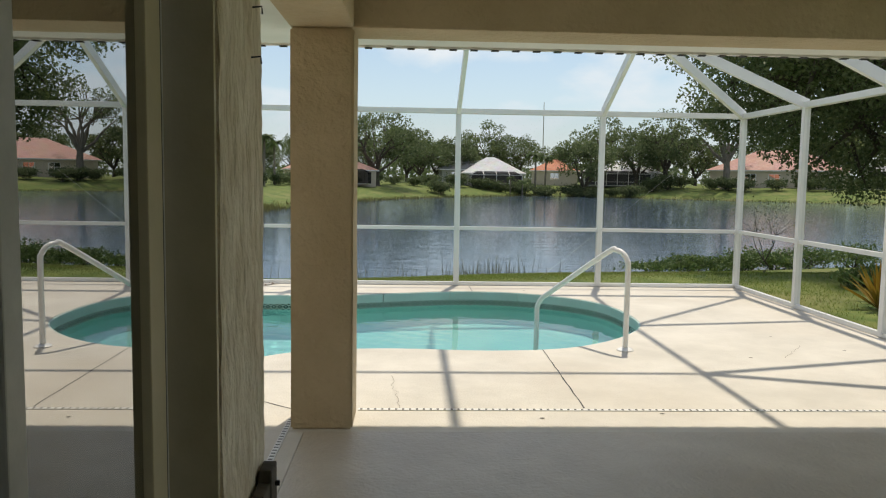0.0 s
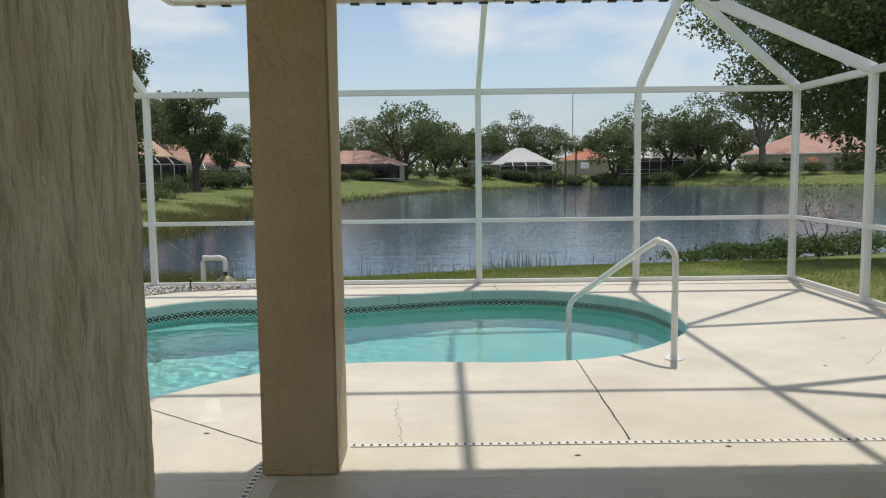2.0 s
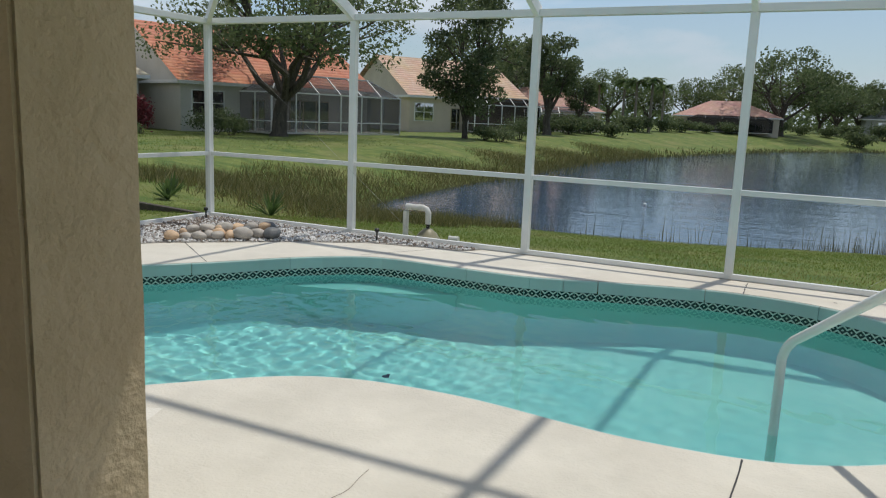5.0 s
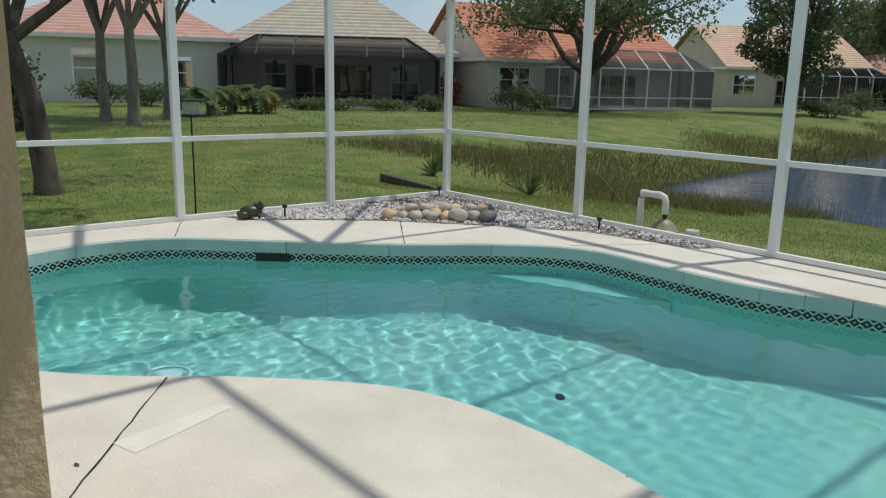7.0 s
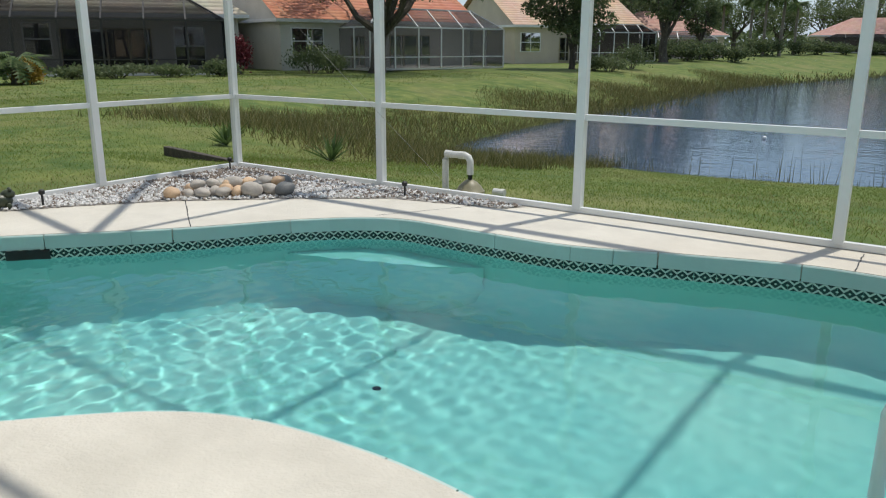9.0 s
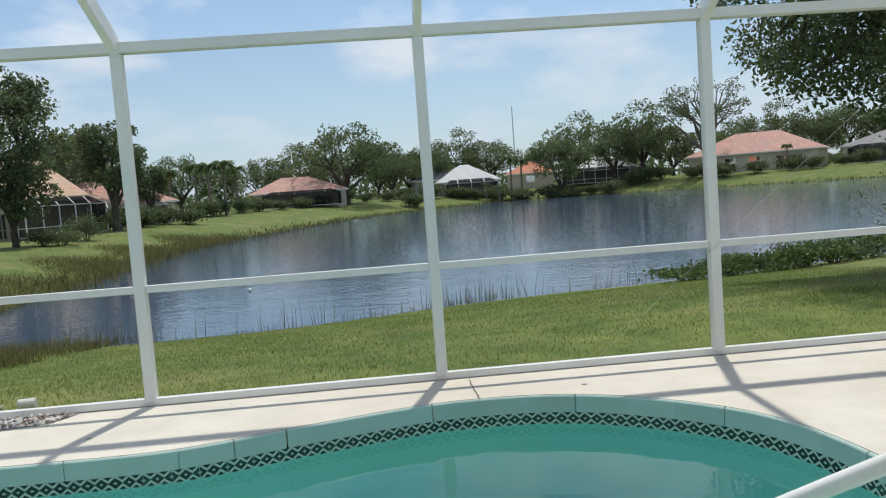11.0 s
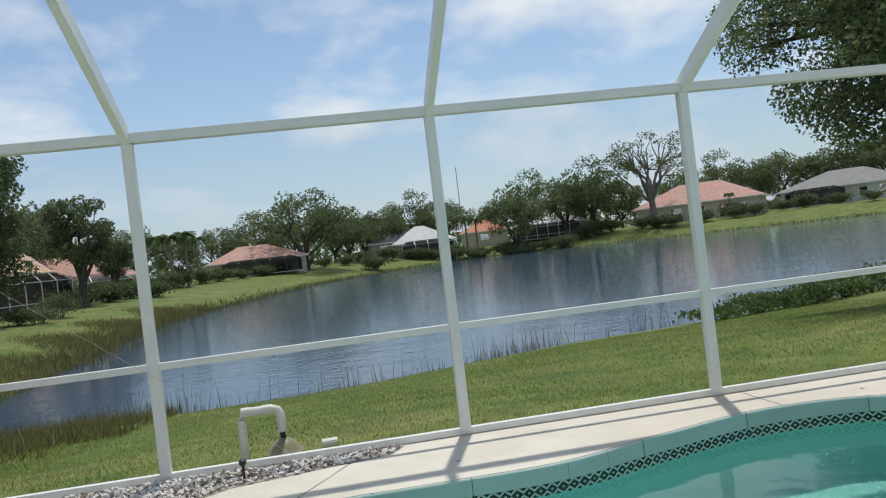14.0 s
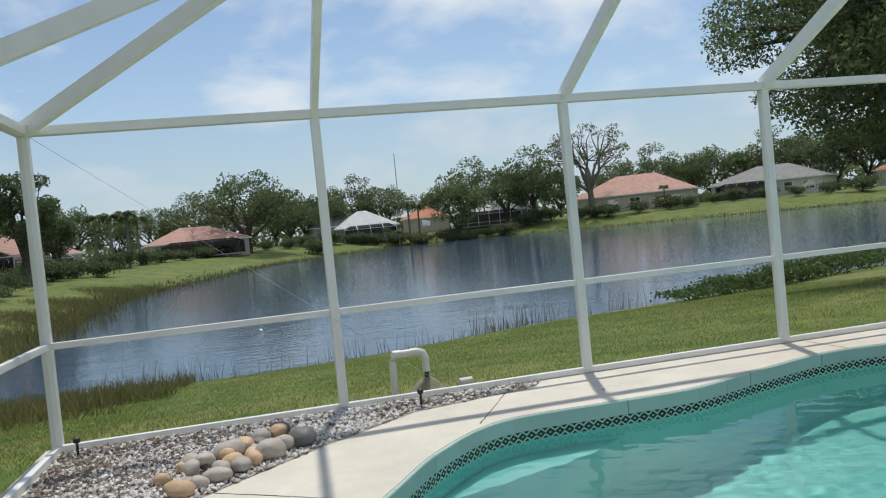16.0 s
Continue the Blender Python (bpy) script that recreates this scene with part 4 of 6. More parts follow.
def hip_roof(x0, x1, y0, y1, z0, rise, over=0.5, gable=""):
    """Tiled roof with eaves; gable: '' for hips all round, 'x' for gables at both x ends, 'y' for gables at both y ends."""
    bm = bmesh.new()
    uvl = bm.loops.layers.uv.new("UVMap")
    x0, x1, y0, y1 = x0 - over, x1 + over, y0 - over, y1 + over
    A, B, C, D = (x0, y0, z0), (x1, y0, z0), (x1, y1, z0), (x0, y1, z0)
    zr = z0 + rise
    if gable == "y":
        xm = (x0 + x1) / 2
        P, Q = (xm, y0, zr), (xm, y1, zr)
        roof_face(bm, uvl, (A, P, Q, D), (0, 1, 0)); roof_face(bm, uvl, (B, C, Q, P), (0, 1, 0))
    else:
        half = min(x1 - x0, y1 - y0) / 2
        if x1 - x0 >= y1 - y0:
            ym = (y0 + y1) / 2
            e = 0.0 if gable == "x" else half
            P, Q = (x0 + e, ym, zr), (x1 - e - (0.01 if x1 - x0 - 2 * e < 0.02 else 0), ym, zr)
            roof_face(bm, uvl, (A, B, Q, P), (1, 0, 0)); roof_face(bm, uvl, (C, D, P, Q), (1, 0, 0))
            if gable != "x":
                roof_face(bm, uvl, (B, C, Q), (0, 1, 0)); roof_face(bm, uvl, (D, A, P), (0, 1, 0))
        else:
            xm = (x0 + x1) / 2
            P, Q = (xm, y0 + half, zr), (xm, y1 - half, zr)
            roof_face(bm, uvl, (A, P, Q, D), (0, 1, 0)); roof_face(bm, uvl, (B, C, Q, P), (0, 1, 0))
            roof_face(bm, uvl, (A, B, P), (1, 0, 0)); roof_face(bm, uvl, (C, D, Q), (1, 0, 0))
    return bm


def fascia_ring(x0, x1, y0, y1, z0, over=0.5):
    """The white board round the eaves, with the soffit that closes it below."""
    x0, x1, y0, y1 = x0 - over, x1 + over, y0 - over, y1 + over
    bm = bmesh.new()
    c = ((x0, y0), (x1, y0), (x1, y1), (x0, y1))
    low = [bm.verts.new((p[0], p[1], z0 - 0.20)) for p in c]
    top = [bm.verts.new((p[0], p[1], z0 - 0.004)) for p in c]
    for k in range(4):
        bm.faces.new((low[k], low[(k + 1) % 4], top[(k + 1) % 4], top[k]))
    bm.faces.new(low[::-1])
    bm.faces.new(top)
    return bm


def gable_wall(bm, x0, x1, y, t, z0, rise):
    a = [(x0, y, z0), (x1, y, z0), ((x0 + x1) / 2, y, z0 + rise)]
    f = [bm.verts.new(p) for p in a]
    g = [bm.verts.new((p[0], p[1] + t, p[2])) for p in a]
    bm.faces.new(f); bm.faces.new(g[::-1])
    for k in range(3):
        bm.faces.new((f[k], g[k], g[(k + 1) % 3], f[(k + 1) % 3]))


def win(parent, x, z, w, h, y=0.0, bars=1):
    """A framed window proud of the wall's face, with glass set back in the frame."""
    g = part("window", nbox(x - w / 2 - 0.06, x + w / 2 + 0.06, y - 0.05, y + 0.03, z - 0.06, z + h + 0.06, 0.008), M_ALU, parent, "white framed window")
    for k in range(bars):
        a, b = x - w / 2 + w * k / bars + 0.03, x - w / 2 + w * (k + 1) / bars - 0.03
        for q0, q1 in ((z, z + h * 0.48), (z + h * 0.52, z + h)):
            p = part("pane", nbox(a, b, y - 0.058, y - 0.052, q0, q1), M_PANE, g, "dark reflecting pane")


def add_cage(parent, x0, x1, depth, h, frame_m, screen_m, bays, top=0.8, rail_h=0.8):
    """A screened porch in front of the house wall at y = 0."""
    c = part("cage_sill", nbox(x0, x1, -depth, 0, 0.0, 0.12), M_WALL_W, parent, "concrete porch slab")
    n = bays
    w = 0.09
    inset_ = depth * 0.45

    def b(name, p, q, ww=w):
        return part(name, beam(p, q, ww, ww, 0), frame_m, parent)
    for k in range(n + 1):
        x = x0 + (x1 - x0) * k / n
        b("cage_post", (x, -depth, 0.1), (x, -depth, h))
        xt = min(max(x, x0 + inset_), x1 - inset_)
        b("cage_rafter", (x, -depth, h), (xt, -depth + inset_, h + top), 0.08)
    for x, s in ((x0, 1), (x1, -1)):
        b("cage_post", (x, -depth / 2, 0.1), (x, -depth / 2, h))
        b("cage_beam", (x, -depth, h), (x, 0, h))
        b("cage_beam", (x, -depth, rail_h), (x, 0, rail_h), 0.06)
    b("cage_beam", (x0, -depth, h + 0.003), (x1, -depth, h + 0.003))
    b("cage_beam", (x0, -depth, rail_h), (x1, -depth, rail_h), 0.06)
    b("cage_beam", (x0 + inset_, -depth + inset_, h + top), (x1 - inset_, -depth + inset_, h + top))
    bm = bmesh.new()

    def quad(*pts):
        bm.faces.new([bm.verts.new(p) for p in pts])
    i = inset_
    quad((x0, -depth, 0.12), (x1, -depth, 0.12), (x1, -depth, h), (x0, -depth, h))
    quad((x0, 0, 0.12), (x0, -depth, 0.12), (x0, -depth, h), (x0, 0, h))
    quad((x1, -depth, 0.12), (x1, 0, 0.12), (x1, 0, h), (x1, -depth, h))
    quad((x0, -depth, h), (x1, -depth, h), (x1 - i, -depth + i, h + top), (x0 + i, -depth + i, h + top))
    quad((x0, -depth, h), (x0 + i, -depth + i, h + top), (x0 + i, 0, h + top), (x0, 0, h))
    quad((x1, -depth, h), (x1, 0, h), (x1 - i, 0, h + top), (x1 - i, -depth + i, h + top))
    quad((x0 + i, -depth + i, h + top), (x1 - i, -depth + i, h + top), (x1 - i, 0, h + top), (x0 + i, 0, h + top))
    part("cage_screen", bm, screen_m, parent, "dark porch screen")


def house(label, at, W, D, wall_h, rise, wall_m, roof_m, gable="", over=0.5, windows=(), openings=(), cage=None, group="houses round the lake"):
    """Front at local y = 0, looking towards local -y; x runs along the front."""
    t = thing("house", label, "house", group, at)
    part("wall", nbox(-W / 2, W / 2, 0, D, -0.6, wall_h, 0.02), wall_m, t)
    part("roof", hip_roof(-W / 2, W / 2, 0, D, wall_h + 0.18, rise, over, gable), roof_m, t)
    part("fascia", fascia_ring(-W / 2, W / 2, 0, D, wall_h + 0.18, over), M_ALU, t, "white fascia board")
    if gable == "y":
        bm = bmesh.new()
        gable_wall(bm, -W / 2, W / 2, -0.01, 0.2, wall_h, rise * W / (W + 2 * over))
        part("gable", bm, wall_m, t)
    if gable == "x":
        for sx in (-1, 1):
            bm = bmesh.new()
            gable_wall(bm, 0, D, 0, 0.2, wall_h + 0.18, rise * D / (D + 2 * over))
            for v in bm.verts:
                v.co = Vector((sx * (W / 2 + 0.01) - sx * v.co.y, v.co.x, v.co.z))
            bmesh.ops.recalc_face_normals(bm, faces=bm.faces[:])
            part("gable", bm, wall_m, t)
    for x, z, w, h, bars in windows:
        win(t, x, z, w, h, 0.0, bars)
    for x, w, h in openings:
        o = part("sliding_door", nbox(x - w / 2, x + w / 2, -0.05, 0.02, 0.02, h, 0.01), M_BRONZE, t, "dark framed glass door")
        n = max(1, round(w / 1.1))
        for k in range(n):
            a = x - w / 2 + w * k / n
            part("pane", nbox(a + 0.06, a + w / n - 0.06, -0.060, -0.053, 0.12, h - 0.08), M_PANE, o, "dark glass")
    if cage:
        add_cage(t, **cage)
    return t


def near_az(px):
    return 49.6 + math.degrees(math.atan((784 - px) / 1358.0))


E7 = (1.05, -6.93)


def near_at(px, dist, twist=0.0):
    az = near_az(px)
    x, y = polar(az, dist, E7)
    return pose(x, y, gz(x, y) + 0.05, 0, 0, az + twist)


house("white stucco house with cream tiled roof and dark screened porch", near_at(588, 47.5, -4), 14.0, 12, 3.0, 4.4, M_WALL_W, M_ROOF_C, "",
      0.6, windows=((-3.4, 1.0, 1.3, 1.6, 1), (4.3, 0.4, 1.6, 2.1, 1)), openings=((0.0, 4.6, 2.4),),
      cage=dict(x0=-5.9, x1=6.1, depth=4.0, h=2.75, frame_m=M_CAGE_DARK, screen_m=M_SCREEN_FAR, bays=6, top=1.15))


def corner_at(px, dist, W, twist):
    """Where a house stands whose front corner, on its local -x side, is seen there."""
    az = near_az(px)
    x, y = polar(az, dist, E7)
    a = radians(az + twist)
    x, y = x + math.cos(a) * W / 2, y + math.sin(a) * W / 2
    return pose(x, y, gz(x, y) + 0.05, 0, 0, az + twist)


house("cream stucco house with orange tiled gable roof and white screened porch", corner_at(856, 50, 15.5, 27), 15.5, 12, 2.9, 3.9, M_WALL_W, M_ROOF_O, "x", 0.4,
      windows=((-5.9, 1.0, 2.2, 1.5, 2),), openings=((-2.2, 1.0, 2.1), (2.0, 3.4, 2.2)),
      cage=dict(x0=-3.6, x1=7.4, depth=3.6, h=2.6, frame_m=M_ALU, screen_m=M_SCREEN_GREY, bays=6, top=1.2))
house("peach stucco house with an apricot tiled gable roof by the lake", corner_at(1268, 68, 13, 30), 13.0, 12, 2.9, 3.7, M_WALL_C, M_ROOF_A, "x", 0.4,
      windows=((-5.0, 0.9, 1.9, 1.5, 2),), openings=((-1.6, 1.0, 2.1),),
      cage=dict(x0=-0.8, x1=6.8, depth=2.0, h=2.5, frame_m=M_ALU, screen_m=M_SCREEN_FAR, bays=5, top=0.7))
house("white stucco house with a pale pink tiled roof behind slim trees", near_at(200, 47, -8), 13.0, 12, 3.4, 3.4, M_WALL_W, M_ROOF_P, "", 0.5,
      windows=((-1.2, 0.8, 1.2, 2.0, 1), (3.6, 0.8, 1.5, 1.7, 1), (-4.6, 0.8, 1.2, 1.6, 1)))
house("neighbouring house edge with a dark bronze screened porch", pose(*polar(91.5, 19.5, E7), gz(*polar(91.5, 19.5, E7)), 0, 0, 91.5), 7.0, 5, 2.9, 1.6, M_WALL_W, M_ROOF_C, "", 0.4,
      openings=((0.0, 3.0, 2.2),), cage=dict(x0=-3.2, x1=3.2, depth=2.6, h=2.7, frame_m=M_CAGE_DARK, screen_m=M_SCREEN_FAR, bays=3, top=0.6))


def far_at(px, dist, twist=0.0):
    k = reach(px)
    x, y = polar(far_az(px), dist * k)
    return pose(x, y, gz(x, y), 0, 0, far_az(px) + twist) @ Matrix.Diagonal((0.86 * k, 0.86 * k, 0.80 * k, 1))


house("pink tiled house with a white framed screened porch by the shore", far_at(48, 84, 10), 15, 11, 2.7, 3.2, M_WALL_C, M_ROOF_P, windows=((-5, 1, 1.6, 1.3, 2),),
      cage=dict(x0=-5, x1=6.0, depth=3.0, h=2.4, frame_m=M_ALU, screen_m=M_SCREEN_GREY, bays=5, top=0.9))
house("small house with a pink tiled roof and dark screened porch", far_at(405, 116, 8), 16, 11, 2.6, 2.9, M_WALL_C, M_ROOF_P,
      cage=dict(x0=-6.5, x1=6.5, depth=3.0, h=2.3, frame_m=M_CAGE_DARK, screen_m=M_SCREEN_FAR, bays=5, top=0.6))
house("house with a grey tiled roof and tall windows across the lake", far_at(655, 119, 12), 9, 10, 2.6, 3.2, M_WALL_G, M_ROOF_G, windows=((-2, 0.9, 1.6, 1.3, 2), (2, 0.9, 1.6, 1.3, 2)), openings=((0, 1.2, 2.1),))
house("house with a bright white roof and screened porch across the lake", far_at(708, 116, 10), 10.5, 9, 2.6, 3.2, M_WALL_G, M_ROOF_W,
      cage=dict(x0=-4.6, x1=4.6, depth=2.5, h=2.4, frame_m=M_ALU, screen_m=M_SCREEN_FAR, bays=4, top=0.7))
house("small house with an orange tiled roof half hidden by trees", far_at(815, 128, 0), 9, 8, 2.6, 2.4, M_WALL_C, M_ROOF_O, windows=((0, 0.9, 1.6, 1.3, 2),))
house("grey house with a white metal porch roof and dark screens", far_at(930, 124, -5), 14, 9, 2.6, 2.2, M_WALL_G, M_ROOF_W,
      cage=dict(x0=-6, x1=6, depth=3, h=2.4, frame_m=M_ALU, screen_m=M_SCREEN_FAR, bays=6, top=0.6))
house("cream house with a broad pink tiled hip roof across the lake", far_at(1190, 108, -10), 18.5, 12, 2.7, 3.5, M_WALL_C, M_ROOF_P, windows=((-3, 0.9, 1.6, 1.3, 2), (0.5, 0.9, 1.6, 1.3, 2)),
      openings=((5.5, 4.0, 2.1),))
house("white house with a grey tiled hip roof across the lake", far_at(1440, 113, -14), 17, 12, 2.7, 2.8, M_WALL_W, M_ROOF_G, windows=((6.5, 0.9, 1.6, 1.3, 2), (3.5, 0.9, 1.2, 1.3, 1)),
      cage=dict(x0=-7, x1=1, depth=2.5, h=2.4, frame_m=M_CAGE_DARK, screen_m=M_SCREEN_FAR, bays=5, top=0.5))
house("house with an orange tiled roof far along the shore", far_at(1760, 118, -20), 16, 11, 2.7, 3.2, M_WALL_C, M_ROOF_O, windows=((-3, 0.9, 1.6, 1.3, 2), (3, 0.9, 1.6, 1.3, 2)))

# ---- trees ----
FAR = "trees on the far shore"
oak = make_tree("broad live oak with a dark green crown on the far shore", 11.0, 7.6, 2.3, 0.42, 7500, 0.42, 11, far_stand(490, 111), group=FAR, clumps=52, clump_r=1.7, crown=(6.4, 4.4))
t_a = make_tree("rounded dark green tree on the far shore", 9.0, 4.8, 1.6, 0.26, 5200, 0.42, 12, far_stand(870, 114), M_LEAF, group=FAR, clumps=44, clump_r=1.35, crown=(4.9, 4.0))
t_b = make_tree("tall open-crowned oak on the far shore", 11.0, 5.8, 2.6, 0.32, 5000, 0.38, 13, far_stand(1010, 114), group=FAR, clumps=44, clump_r=1.4, crown=(6.0, 4.6))
bare = make_tree("tall thinly leaved oak with bare spreading limbs", 13.2, 6.4, 3.6, 0.44, 2600, 0.30, 14, far_stand(1115, 106), M_LEAF3, M_PALEBARK, group=FAR, clumps=64, clump_r=0.8, low=0.15)
d_a = make_tree("dark evergreen tree with an open upright crown", 9.6, 2.9, 2.2, 0.34, 7000, 0.30, 15, far_stand(65, 70), M_LEAF2, group=FAR, clumps=44, clump_r=0.85, low=0.6)
for px, dist, sc, src in ((130, 80, 0.75, d_a), (640, 122, 0.95, t_a), (600, 126, 1.05, t_a), (570, 120, 0.9, oak), (690, 136, 1.15, t_b), (745, 138, 1.1, oak), (545, 132, 1.0, t_a),
                         (830, 134, 0.9, t_a), (905, 136, 1.0, t_b), (960, 120, 0.85, oak), (1000, 126, 0.95, t_a), (1060, 122, 0.85, t_a), (1180, 132, 0.95, oak), (1240, 128, 0.95, t_b),
                         (1300, 130, 0.95, t_a), (1345, 138, 1.05, oak), (1400, 134, 1.0, t_a), (1460, 130, 1.0, t_b), (1520, 128, 1.05, oak), (1580, 122, 1.1, t_a), (1640, 128, 1.1, oak),
                         (1720, 128, 1.1, t_b), (1800, 128, 1.2, oak), (1900, 126, 1.2, t_a), (2000, 120, 1.2, oak), (-40, 92, 1.0, t_a), (20, 112, 0.85, oak), (-90, 84, 1.0, t_b), (330, 140, 0.85, oak),
                         (260, 124, 0.75, t_a), (180, 122, 0.8, oak), (400, 142, 0.9, t_b), (470, 142, 0.85, oak), (2150, 110, 1.2, oak), (2350, 100, 1.2, t_a), (2600, 90, 1.2, oak)):
    low = 0.62 if 550 <= px <= 850 else (0.70 if 1170 < px < 1700 else (0.85 if px < 200 else 0.78))
    copy_thing(src, far_stand(px, dist, (px * 37) % 360, sc * low))
pa = make_palm("slim cabbage palm among the far trees", 6.4, 0.17, 60, 2.1, 21, far_stand(268, 98), group="far palms")
for px, dist, sc in ((165, 96, 0.85), (215, 100, 0.95), (240, 97, 0.95), (290, 104, 0.9), (782, 116, 0.9), (800, 118, 0.8), (738, 110, 0.4), (760, 108, 0.45), (1400, 128, 0.95), (1250, 105, 0.45), (1430, 126, 0.8)):
    copy_thing(pa, far_stand(px, dist, (px * 53) % 360, sc))
sh = make_bush("dense dark green rounded shrub on the shore", 3.0, 1.7, 1800, 0.30, 31, far_stand(612, 100), M_LEAF2, group="shore shrubs")
for px, dist, sc in ((560, 112, 0.6), (520, 114, 0.6), (590, 113, 0.7), (680, 113, 0.6), (720, 112, 0.5), (850, 114, 0.9), (920, 113, 0.6), (990, 112, 0.8), (1040, 110, 0.7), (1095, 104, 0.6), (1145, 102, 0.7), (1255, 104, 0.7),
                     (1290, 104, 0.6), (1340, 107, 0.5), (330, 108, 0.8), (300, 104, 0.7), (370, 112, 0.6), (440, 112, 0.7), (480, 113, 0.75), (640, 111, 0.8), (700, 112, 0.75), (760, 112, 0.9), (800, 113, 0.8), (880, 112, 0.9), (950, 112, 0.8), (1015, 111, 0.85), (1120, 103, 0.7), (1200, 103, 0.6), (1380, 107, 0.7), (1440, 108, 0.6), (1620, 104, 0.8), (410, 112, 0.7), (250, 98, 0.8), (225, 94, 0.8), (60, 73, 0.8), (110, 74, 0.8), (150, 78, 0.7), (200, 78, 0.6), (1500, 106, 0.5), (1560, 105, 0.6)):
    copy_thing(sh, far_stand(px, dist, (px * 71) % 360, sc))

# distant woods closing the horizon
rw = np.random.default_rng(77)
wa = np.radians(rw.uniform(-75, 40, 15000))
wd = rw.uniform(210, 250, 15000)
wx, wy = -1.55 - np.sin(-wa) * -wd, -5.7 + np.cos(wa) * wd
wtop = 5.0 + 1.6 * np.sin(wa * 37) * np.sin(wa * 91 + 1) + 1.2 * np.sin(wa * 17 + 2)
wz = ground_height(wx, wy) + np.maximum(0.2, wtop) * rw.uniform(0.02, 1, 15000) ** 0.8
wp_, wf_ = leaf_quads(np.stack([wx, wy, wz], -1), 1.7, rw)
woods = raw_mesh("distant_woods", wp_.tolist(), wf_.tolist(), M_LEAF2)
tagged(woods, "distant dark green woods behind the houses", "woods", kind="stuff")

# nearer trees on the neighbours' lawn
make_tree("spreading live oak with a thick forked trunk", 10.5, 8.2, 2.6, 0.42, 16000, 0.26, 41, pose(-29.5, 29.7, gz(-29.5, 29.7), 0, 0, 30), clumps=60, clump_r=1.5, lean=(0.3, 0.1), crown=(6.6, 3.9))
make_tree("dark glossy magnolia with a dense conical crown", 11.0, 3.3, 1.2, 0.2, 14000, 0.26, 42, pose(-23.6, 43.8, gz(-23.6, 43.8)), M_LEAF2, clumps=64, clump_r=1.0, low=0.9, crown=(6.3, 5.0))
make_tree("leaning rough-barked tree on the lawn beside the pool cage", 7.5, 3.6, 2.0, 0.135, 9000, 0.15, 43, pose(-9.63, -4.41, gz(-9.63, -4.41)), M_LEAF3, clumps=44, clump_r=0.8, lean=(-0.25, -0.3), crown=(5.2, 2.4))
for px, dist, sd in ((190, 29, 44), (240, 26.5, 45), (300, 30, 46)):
    x, y = polar(near_az(px), dist, E7)
    make_tree("slim pale-trunked oak with grey hanging moss", 9.0, 3.4, 3.0, 0.17, 6000, 0.22, sd, pose(x, y, gz(x, y), 0, 0, px), M_LEAF3 if sd != 46 else M_LEAF, M_PALEBARK, clumps=34, clump_r=1.0, group="slim oaks", low=0.6)
make_tree("large live oak overhanging the corner of the pool cage", 10.4, 6.0, 3.4, 0.5, 160000, 0.10, 47, pose(11.0, 5.6, gz(11.0, 5.6), 0, 0, 20), M_LEAF, clumps=200, clump_r=0.85, low=0.8, crown=(5.6, 4.3))
make_tree("tall dark tree behind the neighbouring lawn", 10.5, 5.0, 2.0, 0.3, 9000, 0.3, 48, pose(26, 12, gz(26, 12)), M_LEAF2, clumps=40, clump_r=1.5, low=0.6)
for px, dist, sc, lb in ((410, 36, 1.0, "green cycad with arching fronds"), (455, 36, 1.1, "green cycad with arching fronds"), (340, 33, 1.1, "green cycad with arching fronds"), (375, 34, 1.0, "green cycad with arching fronds")):
    x, y = polar(near_az(px), dist, E7)
    make_palm(lb, 0.9, 0.2, 44, 1.4 * sc, px, pose(x, y, gz(x, y)), "cycads by the porch", "cycad")
for px, dist, w, h, m_, lb in ((472, 35.5, 0.85, 1.0, M_YELLOW, "croton bush with yellow and orange leaves"), (790, 44, 1.0, 1.9, M_REDLEAF, "upright shrub with dark red leaves"), (905, 46, 2.6, 1.6, M_LEAF2, "broad dark green shrub"),
                               (935, 46.5, 1.8, 1.3, M_LEAF2, "rounded shrub with dark green leaves"), (760, 40.5, 1.5, 0.8, M_LEAF, "low green shrub under the porch screen"), (680, 40, 2.4, 0.6, M_LEAF, "low green shrub under the porch screen"), (600, 40, 2.4, 0.6, M_LEAF3, "low green shrub under the porch screen"),
                               (540, 40, 2.0, 0.6, M_LEAF, "low green shrub under the porch screen"), (190, 40, 2.2, 1.1, M_LEAF2, "clipped dark green hedge by the house"), (260, 41, 2.6, 1.1, M_LEAF2, "clipped dark green hedge by the house"), (40, 24, 1.3, 1.9, M_LEAF3, "young bushy tree on the lawn"),
                               (1455, 56, 2.4, 1.0, M_LEAF3, "low rounded pale green hedge"), (1425, 56, 2.2, 1.0, M_LEAF3, "low rounded pale green hedge"), (1500, 60, 3.0, 1.8, M_LEAF2, "dense dark green garden shrub")):
    x, y = polar(near_az(px), dist, E7)
    make_bush(lb, w, h, 1700, 0.16, px, pose(x, y, gz(x, y)), m_, group="garden shrubs")
for x, y, w, h, m_, sd in ((7.2, 13.0, 1.7, 0.32, M_PALM, 61), (8.6, 13.2, 1.9, 0.5, M_PALM, 62), (9.6, 13.3, 1.6, 0.45, M_PALM, 65), (11.6, 13.9, 1.8, 0.6, M_PALM, 67), (10.4, 13.6, 2.0, 0.8, M_PALM, 63), (12.6, 14.2, 2.2, 0.8, M_PALM, 64), (15.0, 15.0, 2.2, 0.9, M_PALM, 66), (6.6, 0.6, 0.7, 0.35, M_PALM, 64)):
    make_bush("loose green shrub beside the lawn", w, h, 1500, 0.11, sd, pose(x, y, gz(x, y)), m_, group="shrubs by the cage")
